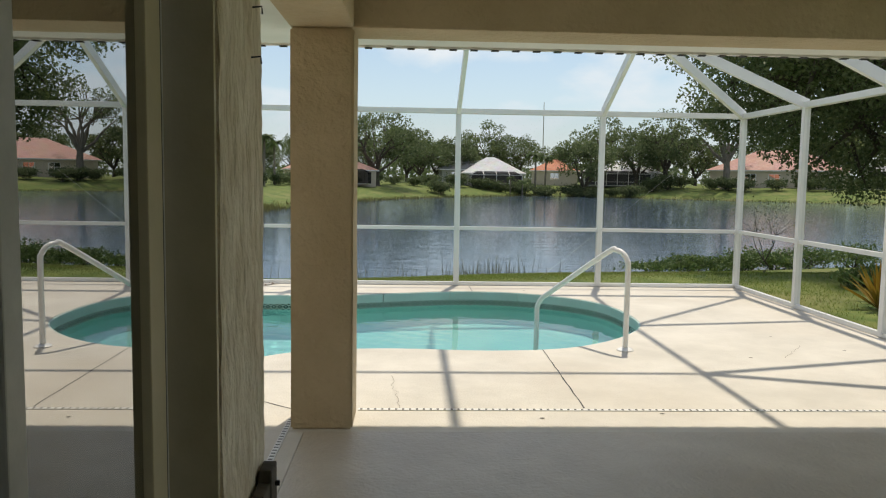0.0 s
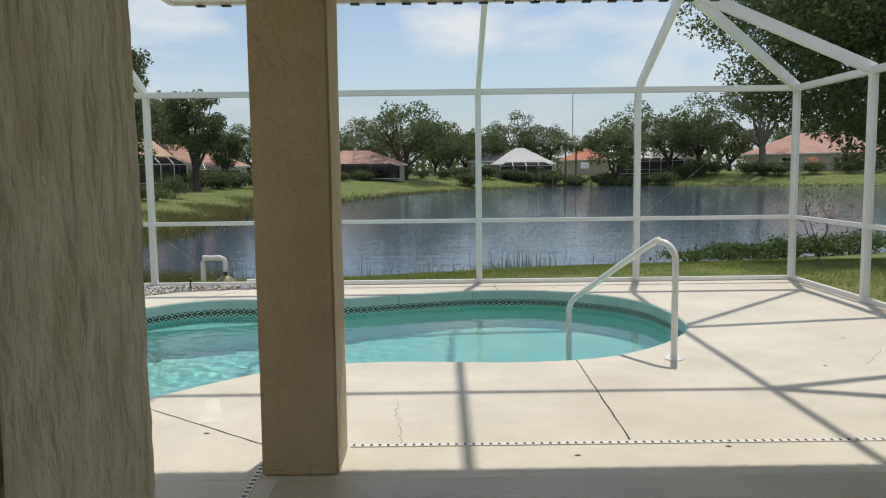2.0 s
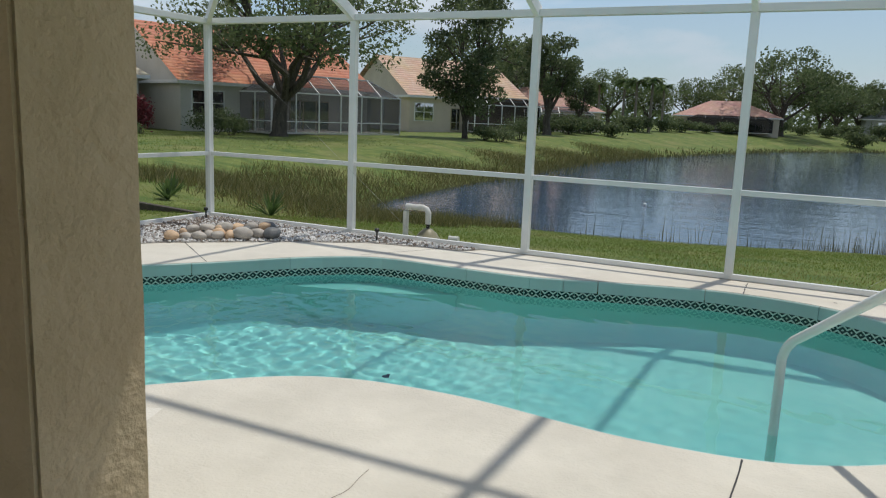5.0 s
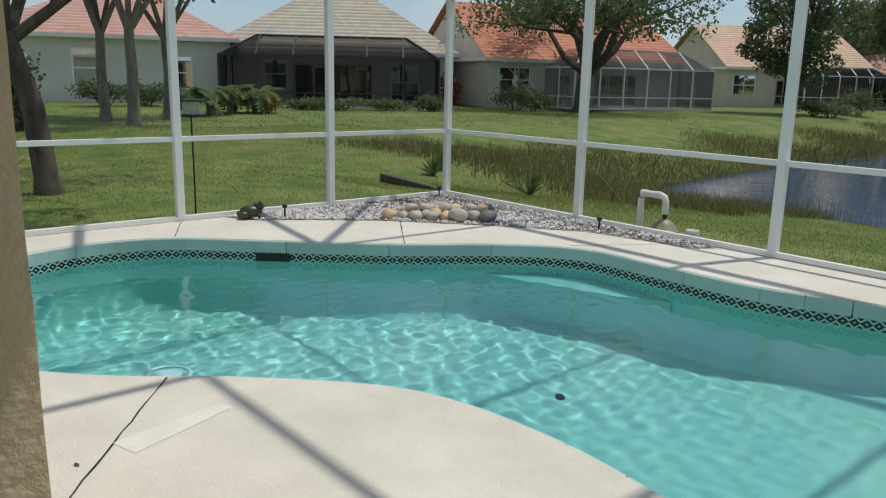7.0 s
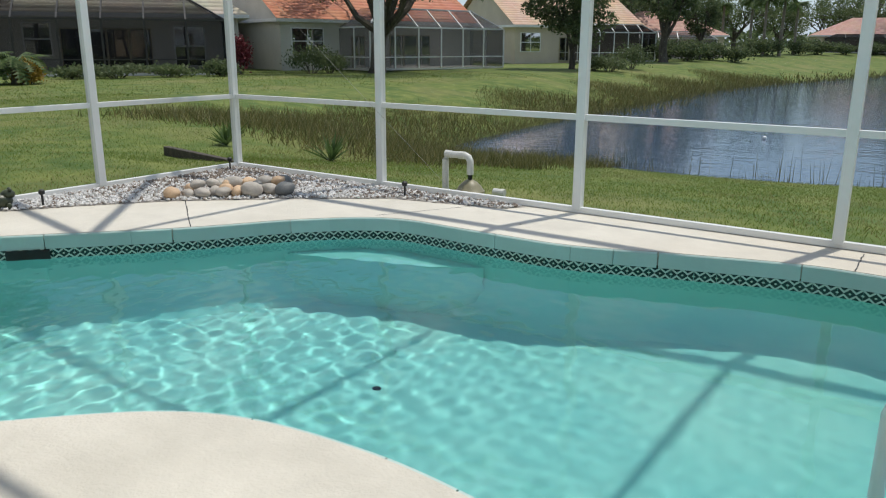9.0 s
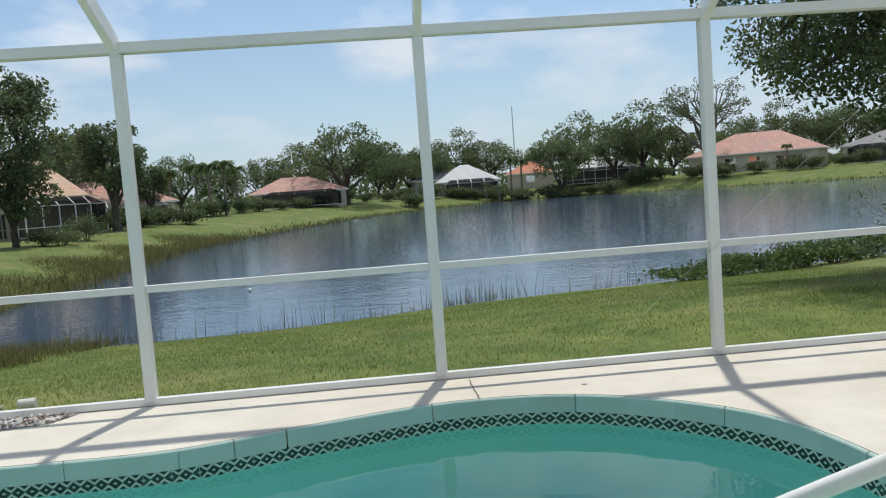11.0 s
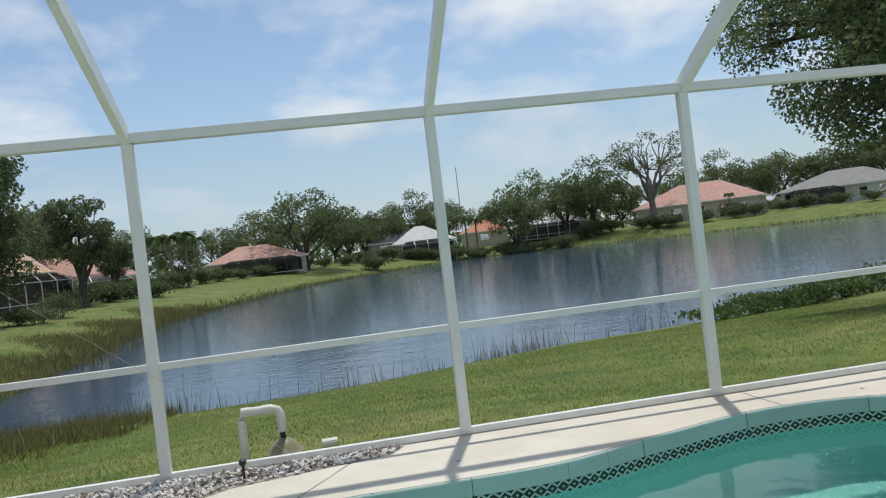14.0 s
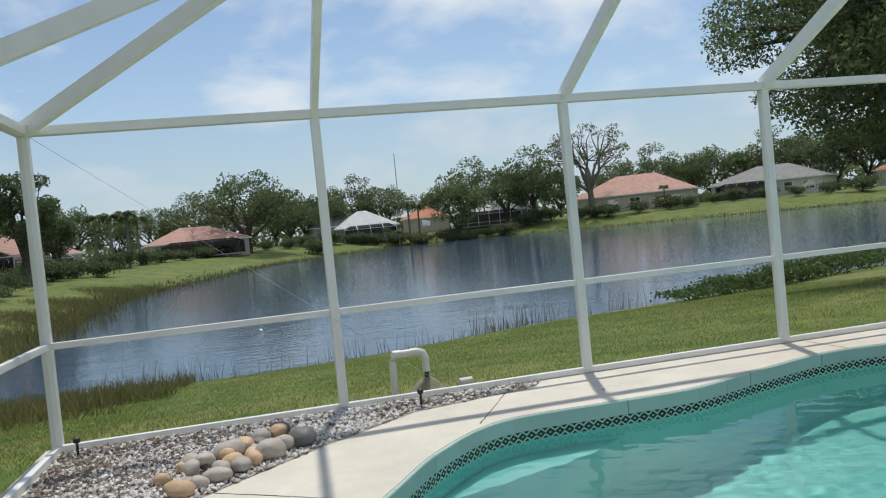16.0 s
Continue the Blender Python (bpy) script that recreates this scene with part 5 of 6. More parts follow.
make_tree("small bare twiggy shrub beside the cage", 1.5, 0.7, 0.25, 0.018, 160, 0.05, 68, pose(6.2, 3.2, gz(6.2, 3.2)), M_LEAF3, clumps=26, clump_r=0.15, low=0.3, category="shrub", name="shrub")


def spiky(label, at, n, length, seed, m_):
    """A rosette of stiff pointed leaves."""
    rng = np.random.default_rng(seed)
    t = thing("yucca", label, "plant", "", at)
    for k in range(n):
        bm = bmesh.new()
        a, e = rng.uniform(0, 6.28), rng.uniform(0.5, 1.4)
        d = Vector((math.cos(a) * math.cos(e), math.sin(a) * math.cos(e), math.sin(e)))
        s = d.cross(Vector((0, 0, 1))).normalized() * 0.03
        l_ = length * rng.uniform(0.7, 1.1)
        p = [bm.verts.new(v) for v in (-s * 0.5, s * 0.5, d * l_ * 0.5 + s, d * l_ - Vector((0, 0, 0.05)), d * l_ * 0.5 - s)]
        bm.faces.new(p)
        part("leaf", bm, m_, t)
    return t


spiky("spiky green yucca growing in the marsh bank", pose(-8.6, 3.4, gz(-8.6, 3.4)), 26, 0.62, 71, M_PALM)
spiky("strap-leaved plant with orange and green leaves by the cage", pose(5.55, -1.55, gz(5.55, -1.55)), 46, 0.75, 74, M_YELLOW)
spiky("strap-leaved green plant beside the cage", pose(6.1, -0.9, gz(6.1, -0.9)), 40, 0.8, 75, M_PALM)
spiky("broad-leaved green waterside plant", pose(-10.4, 2.6, gz(-10.4, 2.6)), 22, 0.5, 72, M_PALM)
spiky("broad-leaved green waterside plant", pose(-10.9, 3.2, gz(-10.9, 3.2)), 22, 0.55, 73, M_PALM)


# ---- grass, reeds ----
def blades(name, xs, ys_, zs, heights, width, material, label, category, seed, lean=0.35):
    rng = np.random.default_rng(seed)
    n = len(xs)
    a = rng.uniform(0, 6.28, n)
    dx, dy = np.cos(a) * width, np.sin(a) * width
    lx, ly = rng.normal(size=n) * lean * heights, rng.normal(size=n) * lean * heights
    p = np.stack([np.stack([xs - dx, ys_ - dy, zs - 0.02], -1), np.stack([xs + dx, ys_ + dy, zs - 0.02], -1), np.stack([xs + lx, ys_ + ly, zs + heights], -1)], 1).reshape(-1, 3)
    o = raw_mesh(name, p.tolist(), np.arange(3 * n).reshape(n, 3).tolist(), material)
    return tagged(o, label, category, kind="stuff")


rg = np.random.default_rng(5)


def scatter(n, x0, x1, y0, y1):
    return rg.uniform(x0, x1, n), rg.uniform(y0, y1, n)


def off_deck(x, y):
    return (x < X_L - 0.13) | (x > X_R + 0.13) | (y > Y_LAKE + 0.13)


for k, (n, x0, x1, y0, y1, hh, ww) in enumerate(((150000, -10, 10, Y_LAKE + 0.1, 12.5, 0.026, 0.006), (110000, -22, X_L, -9, 8, 0.026, 0.007), (40000, -46, -20, -12, 34, 0.045, 0.016), (22000, X_R, 12, -8, 3, 0.045, 0.006))):
    x, y = scatter(n, x0, x1, y0, y1)
    dd = lake_distance(x, y)
    ok = (dd > 0.1) & off_deck(x, y)
    x, y = x[ok], y[ok]
    patch = 0.7 + 0.5 * np.sin(x * 1.7 + np.sin(y * 1.3) * 2) * np.sin(y * 2.1 + x * 0.6)
    hs2 = hh * (0.5 + rg.uniform(0, 1, len(x))) * (0.7 + 0.5 * patch)
    zs2 = ground_height(x, y)
    dry = (np.sin(x * 0.9 + 1.3 * np.sin(y * 0.8)) * np.sin(y * 1.15 + np.sin(x * 0.5)) + 0.7 * rg.normal(size=len(x))) > 0.75
    blades("grass", x[~dry], y[~dry], zs2[~dry], hs2[~dry], ww, M_GRASS, "mown green lawn grass with paler patches", "grass", 80 + k, 1.0)
    blades("dry_grass", x[dry], y[dry], zs2[dry], hs2[dry], ww, M_DRY, "dry straw-coloured blades in the lawn", "grass", 180 + k, 1.0)
x, y = scatter(60000, -11, 16, 7, 18)
dd = lake_distance(x, y)
dens = 0.5 + 0.5 * np.sin(x * 1.1) * np.sin(x * 0.37 + 1)
ok = (dd > -0.5) & (dd < 0.35) & (rg.uniform(0, 1, len(x)) < 0.08 + 1.1 * np.maximum(0, dens - 0.3) ** 1.3)
x, y = x[ok], y[ok]
blades("reeds", x, y, np.maximum(ground_height(x, y), LAKE_Z - 0.1), 0.14 + 0.75 * rg.uniform(0, 1, len(x)) ** 3, 0.008, M_REED, "thin dry reed stems along the waterline", "reeds", 90, 0.12)
x, y = scatter(190000, -20, -6.5, 1, 62)
dd = lake_distance(x, y)
pocket = (x > -15.5) & (x < -6.9 + 0.8 * np.sin(y * 1.9)) & (y > 4.6 + 0.22 * (x + 10) + rg.uniform(-1.0, 1.0, len(x))) & (y < 13)
ok = (dd > -0.35) & ((dd < 2.6 + 1.2 * np.sin(y * 0.6) + 1.5 * rg.uniform(-1, 1, len(x))) | pocket) & (x < -6.5)
x, y = x[ok], y[ok]
blades("marsh_grass", x, y, np.maximum(ground_height(x, y), LAKE_Z - 0.1), 0.08 + 0.30 * rg.uniform(0, 1, len(x)) ** 1.6, 0.012, M_MARSH, "tall olive-brown marsh grass on the bank", "reeds", 91, 0.5)
ring_pts = even(LAKE, 0.03)
bx = np.array([p.x for p in ring_pts]); by = np.array([p.y for p in ring_pts])
ok = by > 24
bx, by = bx[ok] + rg.normal(size=ok.sum()) * 0.8, by[ok] + rg.normal(size=ok.sum()) * 0.8
blades("shore_grass", bx, by, np.maximum(ground_height(bx, by), LAKE_Z - 0.05), 0.10 + 0.40 * rg.uniform(0, 1, len(bx)) ** 1.5, 0.05, M_MARSH, "rough grass along the far shoreline", "reeds", 92, 0.3)

# ---- things round the pool ----
pump = thing("irrigation_valve", "white pvc pipe loop with an olive vacuum valve in the grass", "pump", at=pose(-3.4, -0.10, -0.10))
px_ = [(-0.30, 0, -0.05), (-0.30, 0, 0.37), (-0.28, 0, 0.41), (-0.24, 0, 0.425), (-0.06, 0, 0.425), (-0.02, 0, 0.41), (0.0, 0, 0.37), (0.0, 0, 0.24)]
part("pipe", tube(bmesh.new(), px_, 0.034, 12), M_PVC, pump, smooth=True)
for q in ((-0.26, 0, 0.425), (-0.10, 0, 0.425)):
    part("coupling", tube(bmesh.new(), [(q[0] - 0.035, 0, q[2]), (q[0] + 0.035, 0, q[2])], 0.038, 12), M_PVC, pump)
part("valve_neck", tube(bmesh.new(), [(0, 0, 0.16), (0, 0, 0.30)], 0.022, 10), M_BLACK, pump)
part("valve_body", spun(bmesh.new(), [(0.07, -0.04), (0.125, 0.02), (0.138, 0.055), (0.15, 0.06), (0.15, 0.078), (0.135, 0.088), (0.11, 0.13), (0.065, 0.17), (0.03, 0.19)], 20), M_VALVE, pump, smooth=True)
cap = thing("pipe_cap", "short white pvc pipe stub lying in the grass", "pipe", at=pose(-3.05, -0.12, -0.05))
part("stub", tube(bmesh.new(), [(-0.06, 0, 0.05), (0.06, 0.01, 0.05)], 0.036, 12), M_PVC, cap)

frog = part("garden_statue", bmesh.new(), M_FROG)
bm = bmesh.new()
for c, s in (((0, 0, 0.085), (0.15, 0.10, 0.085)), ((0.10, 0, 0.15), (0.075, 0.07, 0.055)), ((-0.10, 0.075, 0.05), (0.075, 0.04, 0.05)), ((-0.10, -0.075, 0.05), (0.075, 0.04, 0.05)),
             ((0.09, 0.07, 0.035), (0.035, 0.03, 0.035)), ((0.09, -0.07, 0.035), (0.035, 0.03, 0.035)), ((0.12, 0.04, 0.20), (0.022, 0.022, 0.022)), ((0.12, -0.04, 0.20), (0.022, 0.022, 0.022))):
    bmesh.ops.create_icosphere(bm, subdivisions=2, radius=1.0, matrix=Matrix.Translation(c) @ Matrix.Diagonal((*s, 1)))
bm.to_mesh(frog.data)
bm.free()
for p in frog.data.polygons:
    p.use_smooth = True
frog.matrix_basis = pose(-6.12, -3.36, 0.008, 0, 0, 70) @ Matrix.Diagonal((0.8, 0.8, 0.8, 1))
tagged(frog, "dark green ceramic garden figure on the gravel edge", "statue")

feeder = thing("bird_feeder", "black pole with a small dark tray feeder on the lawn", "bird feeder", at=pose(-7.0, -3.58, -0.10))
part("pole", tube(bmesh.new(), [(0, 0, -0.1), (0.005, 0, 0.6), (-0.01, 0, 1.12)], 0.009, 8), M_IRON, feeder)
part("tray", nbox(-0.15, 0.15, -0.10, 0.10, 1.10, 1.115, 0.003), M_IRON, feeder)
part("hopper", nbox(-0.09, 0.09, -0.06, 0.06, 1.116, 1.255, 0.006), M_SHADE, feeder, "clear plastic seed hopper")
part("roof", nbox(-0.17, 0.17, -0.11, 0.11, 1.256, 1.275, 0.004), M_IRON, feeder)

for x, y in ((-5.92, -3.08), (-6.18, -0.80), (-3.62, -0.88)):
    st = thing("path_light", "small black stake light in the gravel", "path light", "stake lights", pose(x, y, 0.0))
    part("stake", tube(bmesh.new(), [(0, 0, 0), (0, 0, 0.12)], 0.010, 8), M_IRON, st)
    part("head", spun(bmesh.new(), [(0.018, 0.115), (0.026, 0.125), (0.026, 0.15), (0.012, 0.16)], 12), M_IRON, st)

timber = part("retaining_timber", beam((-9.5, 0.72, -0.20), (-7.2, 0.30, -0.20), 0.10, 0.15, 0.012), M_TIMBER)
tagged(timber, "dark weathered timber edging on the lawn", "timber")
buoy = part("float", bmesh.new(), M_RAIL)
bm = bmesh.new()
bmesh.ops.create_uvsphere(bm, u_segments=14, v_segments=8, radius=0.07, matrix=Matrix.Translation((-5.03, 19.7, LAKE_Z + 0.03)))
bm.to_mesh(buoy.data); bm.free()
tagged(buoy, "small white ball float on the lake", "float")
mx_, my_ = polar(far_az(784), 420)
mast = part("radio_mast", tube(bmesh.new(), [(mx_, my_, -2), (mx_, my_, 44)], [0.35, 0.2], 6), M_TRACK)
tagged(mast, "thin grey radio mast far behind the trees", "mast")
for a, b in (((X_L + 0.06, Y_LAKE - 0.045, EAVE - 0.05), (-3.3, Y_LAKE - 0.045, 0.05)), ((X_R - 0.06, Y_LAKE - 0.045, EAVE - 0.05), (1.1, Y_LAKE - 0.045, 0.05))):
    part("brace_cable", tube(bmesh.new(), [a, b], 0.0014, 5), M_TRACK, cage, "thin steel brace cable")

# stand with a leaded glass lantern just round the wall end
ls = thing("lantern_stand", "dark red lacquered stand with turned posts", "stand", at=pose(-1.515, -8.32, 0.0))
for sx in (-0.13, 0.13):
    for sy in (-0.11, 0.11):
        part("post", spun(bmesh.new(), [(0.014, 0.0), (0.016, 0.30), (0.026, 0.32), (0.016, 0.34), (0.015, 0.76), (0.028, 0.78), (0.028, 0.80), (0.015, 0.82), (0.015, 1.12)], 12, (sx, sy, 0)), M_REDWOOD, ls, smooth=True)
part("top", nbox(-0.155, 0.155, -0.135, 0.135, 1.12, 1.155, 0.008), M_REDWOOD, ls)
part("shelf", nbox(-0.15, 0.15, -0.13, 0.13, 0.30, 0.32, 0.005), M_REDWOOD, ls)
ln = thing("glass_lantern", "leaded pale green glass lantern on the red stand", "lantern", at=pose(-1.43, -8.33, 1.155))
part("shade", spun(bmesh.new(), [(0.07, 0.0), (0.125, 0.09), (0.125, 0.14), (0.06, 0.25)], 8), M_SHADE, ln)
for k in range(8):
    a = 2 * math.pi * k / 8
    part("came", tube(bmesh.new(), [(math.cos(a) * r, math.sin(a) * r, z) for r, z in ((0.072, 0.0), (0.128, 0.09), (0.128, 0.14), (0.062, 0.25))], 0.0035, 5), M_IRON, ln)
# weathered wooden post block against the wall
wb = thing("wooden_stand", "weathered brown wooden stand with a black bolt", "stand", at=pose(-1.122, -8.70, 0.0))
part("upright", nbox(-0.026, 0.02, -0.05, 0.05, 0.0, 0.50, 0.006), M_TIMBER, wb)
part("block", nbox(-0.026, 0.015, -0.17, -0.054, 0.0, 0.46, 0.006), M_TIMBER, wb)
part("bolt", tube(bmesh.new(), [(0.015, 0.02, 0.43), (0.034, 0.02, 0.43)], 0.010, 8), M_BLACK, wb)
for y, z in ((-8.76, 2.03), (-8.78, 1.87)):
    hk = part("hook", tube(bmesh.new(), [(WALL_X - 0.005, y, z), (WALL_X + 0.03, y, z + 0.004), (WALL_X + 0.032, y, z - 0.02)], 0.003, 6), M_IRON)
    tagged(hk, "rusty nail hook in the plaster wall", "hook", "wall hooks")

# ---- gravel bed and river stones ----
BED = [(X_L + 0.05, -3.55), (-6.0, -3.36), (-5.72, -2.88), (-5.25, -2.26), (-4.46, -1.55), (-3.7, -0.98), (-2.62, -0.76), (-2.5, Y_LAKE - 0.06), (X_L + 0.05, Y_LAKE - 0.06)]
bm = bmesh.new()
bm.faces.new([bm.verts.new((x, y, 0.004)) for x, y in BED])
bed = part("gravel_bed", bm, M_BED)
tagged(bed, "brown soil bed in the corner of the deck", "gravel bed", kind="structure")


def in_bed(x, y):
    c = False
    for (x1, y1), (x2, y2) in zip(BED, BED[1:] + BED[:1]):
        if (y1 > y) != (y2 > y) and x < (x2 - x1) * (y - y1) / (y2 - y1) + x1:
            c = not c
    return c


rs = random.Random(8)
OCT_F = ((0, 2, 4), (2, 1, 4), (1, 3, 4), (3, 0, 4), (2, 0, 5), (1, 2, 5), (3, 1, 5), (0, 3, 5))
heaps = {"white": ([], []), "brown": ([], [])}
made = 0
while made < 6500:
    x, y = rs.uniform(X_L, -2.5), rs.uniform(-3.6, Y_LAKE)
    if not in_bed(x, y):
        continue
    made += 1
    corner = min(1, max(0, ((-5.2 - x) + (y + 1.9)) / 1.6)) + (0.5 if x > -4.0 else 0)
    v, f = heaps["brown" if rs.random() < 0.12 + 0.55 * min(1, corner) else "white"]
    r = rs.uniform(0.008, 0.022)
    n0 = len(v)
    rot = Euler((rs.uniform(0, 6), rs.uniform(0, 6), rs.uniform(0, 6))).to_matrix()
    for p in ((1, 0, 0), (-1, 0, 0), (0, 1, 0), (0, -1, 0), (0, 0, 1), (0, 0, -1)):
        q = rot @ Vector((p[0] * rs.uniform(0.8, 1.5), p[1] * rs.uniform(0.7, 1.2), p[2] * rs.uniform(0.5, 1))) * r
        v.append((x + q.x, y + q.y, 0.008 + r * 0.5 + q.z * 0.8))
    f += [tuple(n0 + i for i in t) for t in OCT_F]
for key, m_, lb in (("white", M_GRAVEL_W, "small white and grey gravel chips"), ("brown", M_GRAVEL_D, "small brown gravel chips and mulch")):
    o = raw_mesh("gravel", heaps[key][0], heaps[key][1], m_)
    tagged(o, lb, "gravel", kind="stuff")

stone_meshes = []
for k in range(5):
    bm = bmesh.new()
    bmesh.ops.create_icosphere(bm, subdivisions=3, radius=1.0)
    for v in bm.verts:
        v.co *= 1 + 0.16 * noise.noise(v.co * 1.3 + Vector((k * 5.0, 0, 0)))
    stone_meshes.append(mesh_of("river_stone", bm, M_STONE, True))
    stone_meshes[-1].materials.clear()
    stone_meshes[-1].materials.append(None)
A0, B0 = Vector((-5.33, -2.19, 0)), Vector((-4.56, -1.46, 0))
along, back = (B0 - A0), Vector((-0.68, 0.73, 0))
specs = [(0.00, 0.00, 0.13, "tan"), (0.14, 0.02, 0.09, "grey"), (0.26, 0.00, 0.11, "grey"), (0.36, 0.10, 0.10, "grey"), (0.44, 0.00, 0.11, "grey"), (0.56, 0.03, 0.10, "tan"), (0.68, 0.00, 0.14, "grey"), (0.84, 0.06, 0.12, "grey"), (0.97, 0.01, 0.15, "dark"),
         (0.20, 0.18, 0.10, "grey"), (0.33, 0.24, 0.09, "dark"), (0.50, 0.20, 0.13, "grey"), (0.64, 0.22, 0.11, "tan"), (0.78, 0.22, 0.12, "grey"), (0.92, 0.20, 0.12, "tan"), (0.42, 0.36, 0.10, "grey"), (0.58, 0.36, 0.09, "grey"), (0.70, 0.38, 0.10, "dark")]
specs += [(rs.uniform(0.02, 0.98), rs.uniform(0.02, 0.42), rs.uniform(0.07, 0.12), rs.choice(("grey", "grey", "tan", "dark"))) for _ in range(14)]
for i, (s, b, r, kind_) in enumerate(specs):
    c = A0 + along * s + back * b * 0.9
    r *= 0.66
    o = new("river_stone", stone_meshes[i % 5])
    hgt = r * rs.uniform(0.62, 0.8)
    o.matrix_basis = Matrix.Translation((c.x, c.y, 0.012 + hgt * 0.88 + (0.05 if b > 0.15 and b < 0.3 else 0))) @ Euler((rs.uniform(-0.2, 0.2), rs.uniform(-0.2, 0.2), rs.uniform(0, 6))).to_matrix().to_4x4() @ Matrix.Diagonal((r * rs.uniform(1.0, 1.3), r * rs.uniform(0.8, 1.0), hgt, 1))
    o.material_slots[0].link = "OBJECT"
    o.material_slots[0].material = {"tan": M_STONE_TAN, "grey": M_STONE, "dark": M_STONE_DARK}[kind_]
    tagged(o, {"tan": "smooth tan river stone in the gravel bed", "grey": "smooth pale grey river stone in the gravel bed", "dark": "smooth dark grey river stone in the gravel bed"}[kind_], "stone", "river stones")

# ---- deck patch and hairline cracks ----
bm = bmesh.new()
bm.faces.new([bm.verts.new((x, y, 0.0016)) for x, y in ((-1.90, -6.04), (-1.76, -6.0), (-1.93, -5.52), (-2.0, -5.55))])
part("repair_patch", bm, M_PATCH, deck, "pale filler patch")
M_CRACK = surf("crack_shadow", (0.16, 0.13, 0.10), (0.25, 0.21, 0.17), 20, 0.9, 0)
for a, b, wig in (((-0.78, -5.55), (-0.70, -6.42), 0.03), ((3.0, -4.4), (2.6, -4.9), 0.02)):
    bm = bmesh.new()
    pa_, pb_ = Vector((*a, 0.0015)), Vector((*b, 0.0015))
    side = (pb_ - pa_).cross(Vector((0, 0, 1))).normalized()
    rows_ = []
    for k in range(25):
        c = pa_.lerp(pb_, k / 24) + side * wig * (noise.noise(Vector((k * 0.35, a[0], 0))) + 0.3 * rs.uniform(-1, 1))
        w = rs.uniform(0.0008, 0.002)
        rows_.append((bm.verts.new(c - side * w), bm.verts.new(c + side * w)))
    for (p, q), (r, s) in zip(rows_, rows_[1:]):
        bm.faces.new((p, q, s, r))
    part("crack", bm, M_CRACK, deck)
for x, y in ((-1.30, -6.35), (0.2, -6.6), (1.0, -6.5), (2.3, -4.9), (2.9, -4.0), (3.3, -4.6), (-1.8, -6.2), (0.9, -1.0), (-2.2, -1.2)):
    bm = bmesh.new()
    bm.faces.new([bm.verts.new((x + math.cos(a) * 0.018 * s, y + math.sin(a) * 0.010, 0.003)) for a, s in ((0.3, 1.2), (1.4, 0.7), (2.9, 1.0), (4.0, 0.8), (5.2, 0.9))])
    lf = part("fallen_leaf", bm, M_TIMBER)
    tagged(lf, "small dry brown leaf on the deck", "leaf", "fallen leaves")

# ---- pool fittings ----
M_RING = surf("pale_blue_plastic", (0.30, 0.55, 0.62), (0.38, 0.62, 0.68), 10, 0.4, 0.05)
k0 = min(range(len(EDGE)), key=lambda i: (EDGE[i] - Vector((-5.05, -3.70))).length)
tn = (EDGE[k0 + 1] - EDGE[k0 - 1]).normalized()
nm = Vector((-tn.y, tn.x)) * SIDE
c = EDGE[k0]
m_ = Matrix(((tn.x, nm.x, 0, c.x), (tn.y, nm.y, 0, c.y), (0, 0, 1, 0), (0, 0, 0, 1)))
part("skimmer_mouth", nbox(-0.15, 0.15, 0.020, 0.034, -0.19, -0.118, 0.004, m_), M_BLACK, pool, "dark skimmer opening")
rp = [Vector((-2.93 + math.cos(a) * 0.13, -5.45 + math.sin(a) * 0.13, WATER_Z - 0.004)) for a in [2 * math.pi * k / 24 for k in range(25)]]
ring = thing("floating_ring", "pale blue plastic ring floating at the pool edge", "ring")
part("rim", tube(bmesh.new(), rp, 0.012, 8), M_RING, ring)
part("centre", spun(bmesh.new(), [(0.085, -0.006), (0.085, 0.002), (0.03, 0.006)], 18, (-2.93, -5.45, WATER_Z)), M_RING, ring)
part("main_drain", spun(bmesh.new(), [(0.03, 0.0), (0.03, 0.012), (0.015, 0.016)], 16, (-2.2, -3.0, pool_floor(-2.2) + 0.005)), M_BLACK, pool, "dark floor drain cover")

# ---- coping blocks and waterline tiles ----
cop = even(POOL, 0.305)
fine_edge = even(POOL, 0.02)


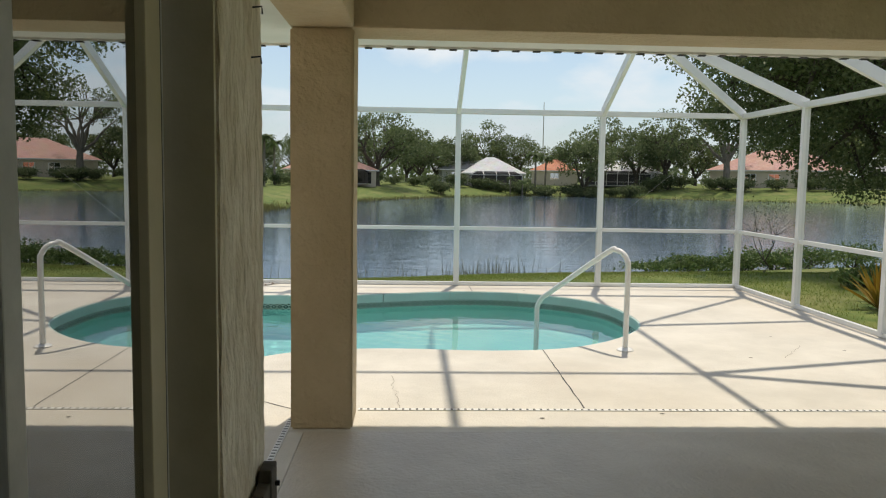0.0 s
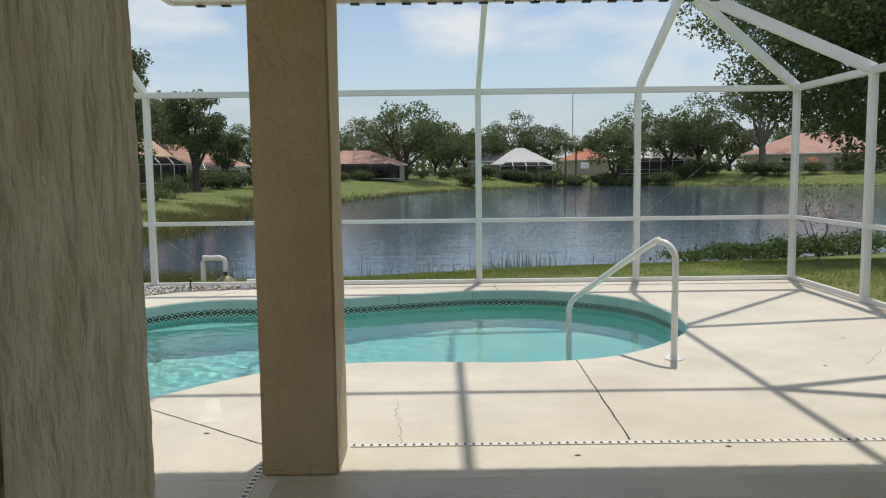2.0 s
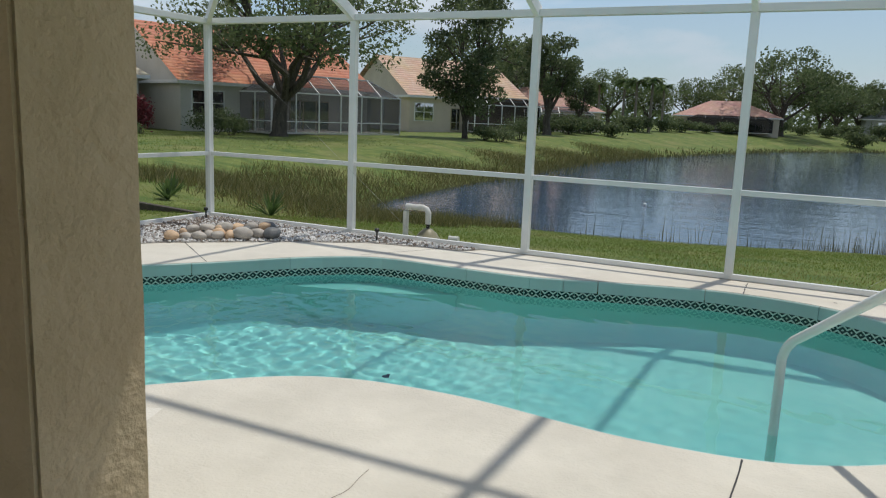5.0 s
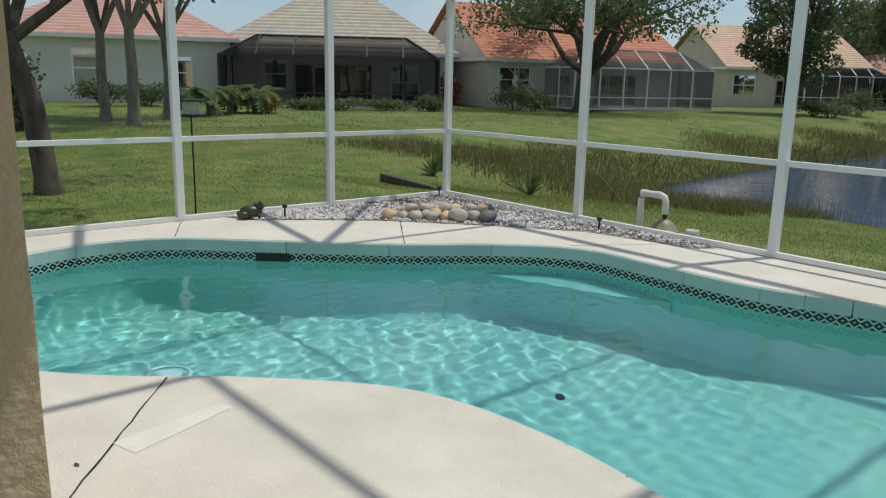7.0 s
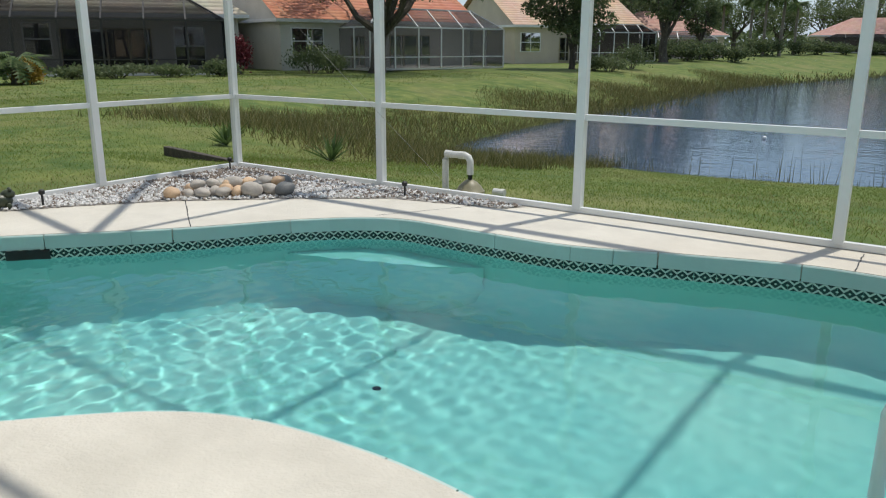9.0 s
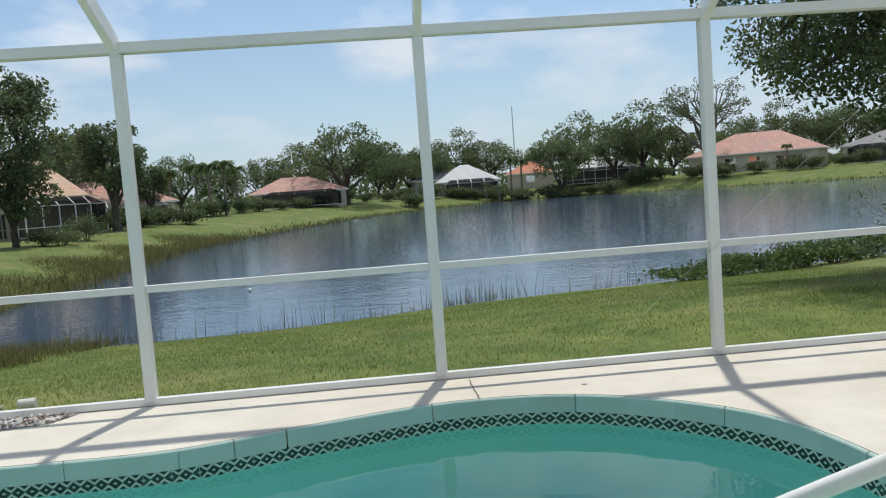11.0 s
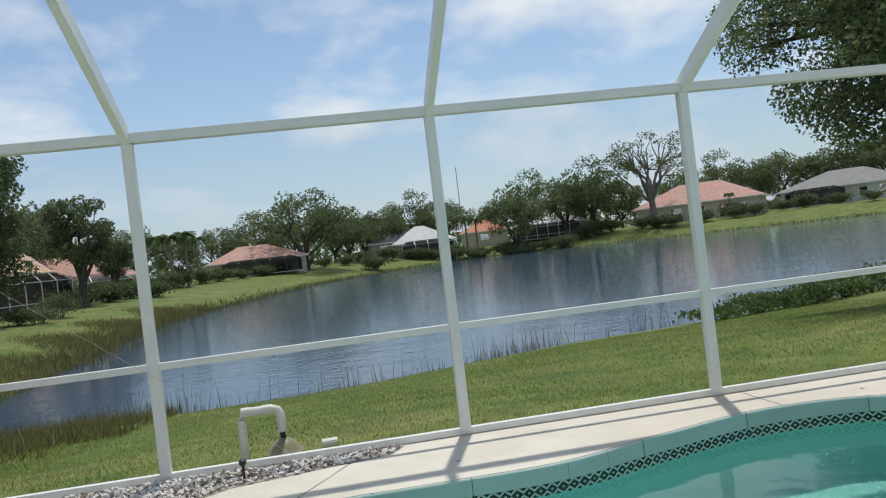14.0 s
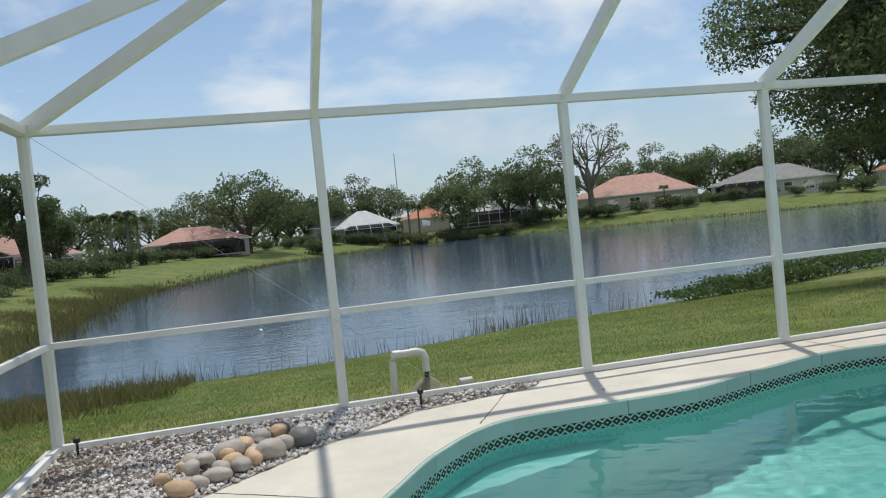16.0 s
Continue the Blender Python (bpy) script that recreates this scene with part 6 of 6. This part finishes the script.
def along_edge(a, b):
    """Edge points from piece end a to piece end b."""
    i = min(range(len(fine_edge)), key=lambda q: (fine_edge[q] - a).length)
    j = min(range(len(fine_edge)), key=lambda q: (fine_edge[q] - b).length)
    return [fine_edge[(i + k) % len(fine_edge)] for k in range(((j - i) % len(fine_edge)) + 1)]


for a, b in zip(cop, cop[1:] + cop[:1]):
    run = along_edge(a, b)[::3] + [b]
    bm = bmesh.new()
    tn = (b - a).normalized()
    gap = tn * 0.0012
    outv, inv = [], []
    for k, p in enumerate(run):
        q = p + (gap if k == 0 else (-gap if k == len(run) - 1 else Vector((0, 0))))
        nrm = Vector((-tn.y, tn.x)) * SIDE
        i_ = q + nrm * 0.022
        outv.append([bm.verts.new((q.x + nrm.x * 0.001, q.y + nrm.y * 0.001, z)) for z in (-0.004, -0.112)])
        inv.append([bm.verts.new((i_.x - nrm.x * (0.006 if z == -0.004 else 0), i_.y - nrm.y * (0.006 if z == -0.004 else 0), z)) for z in (-0.004, -0.012, -0.112)])
    for k in range(len(run) - 1):
        o0, o1, n0, n1 = outv[k], outv[k + 1], inv[k], inv[k + 1]
        bm.faces.new((o0[0], o1[0], n1[0], n0[0]))
        bm.faces.new((n0[0], n1[0], n1[1], n0[1]))
        bm.faces.new((n0[1], n1[1], n1[2], n0[2]))
        bm.faces.new((n0[2], n1[2], o1[1], o0[1]))
    for e in (0, -1):
        bm.faces.new((outv[e][0], inv[e][0], inv[e][1], inv[e][2], outv[e][1]))
    bmesh.ops.recalc_face_normals(bm, faces=bm.faces[:])
    part("coping_block", bm, M_COPE, pool)
tl = even(POOL, 0.150)
tile_me = mesh_of("tile", nbox(-0.0735, 0.0735, 0.0, 0.010, -0.036, 0.036, 0.002), M_TILE)
for a, b in zip(tl, tl[1:] + tl[:1]):
    c = (a + b) / 2
    tn = (b - a).normalized()
    nm = Vector((-tn.y, tn.x)) * SIDE
    o = new("tile", tile_me)
    o.parent = pool
    c = c + nm * 0.012
    o.matrix_basis = Matrix(((tn.x, nm.x, 0, c.x), (tn.y, nm.y, 0, c.y), (0, 0, 1, -0.1495), (0, 0, 0, 1)))
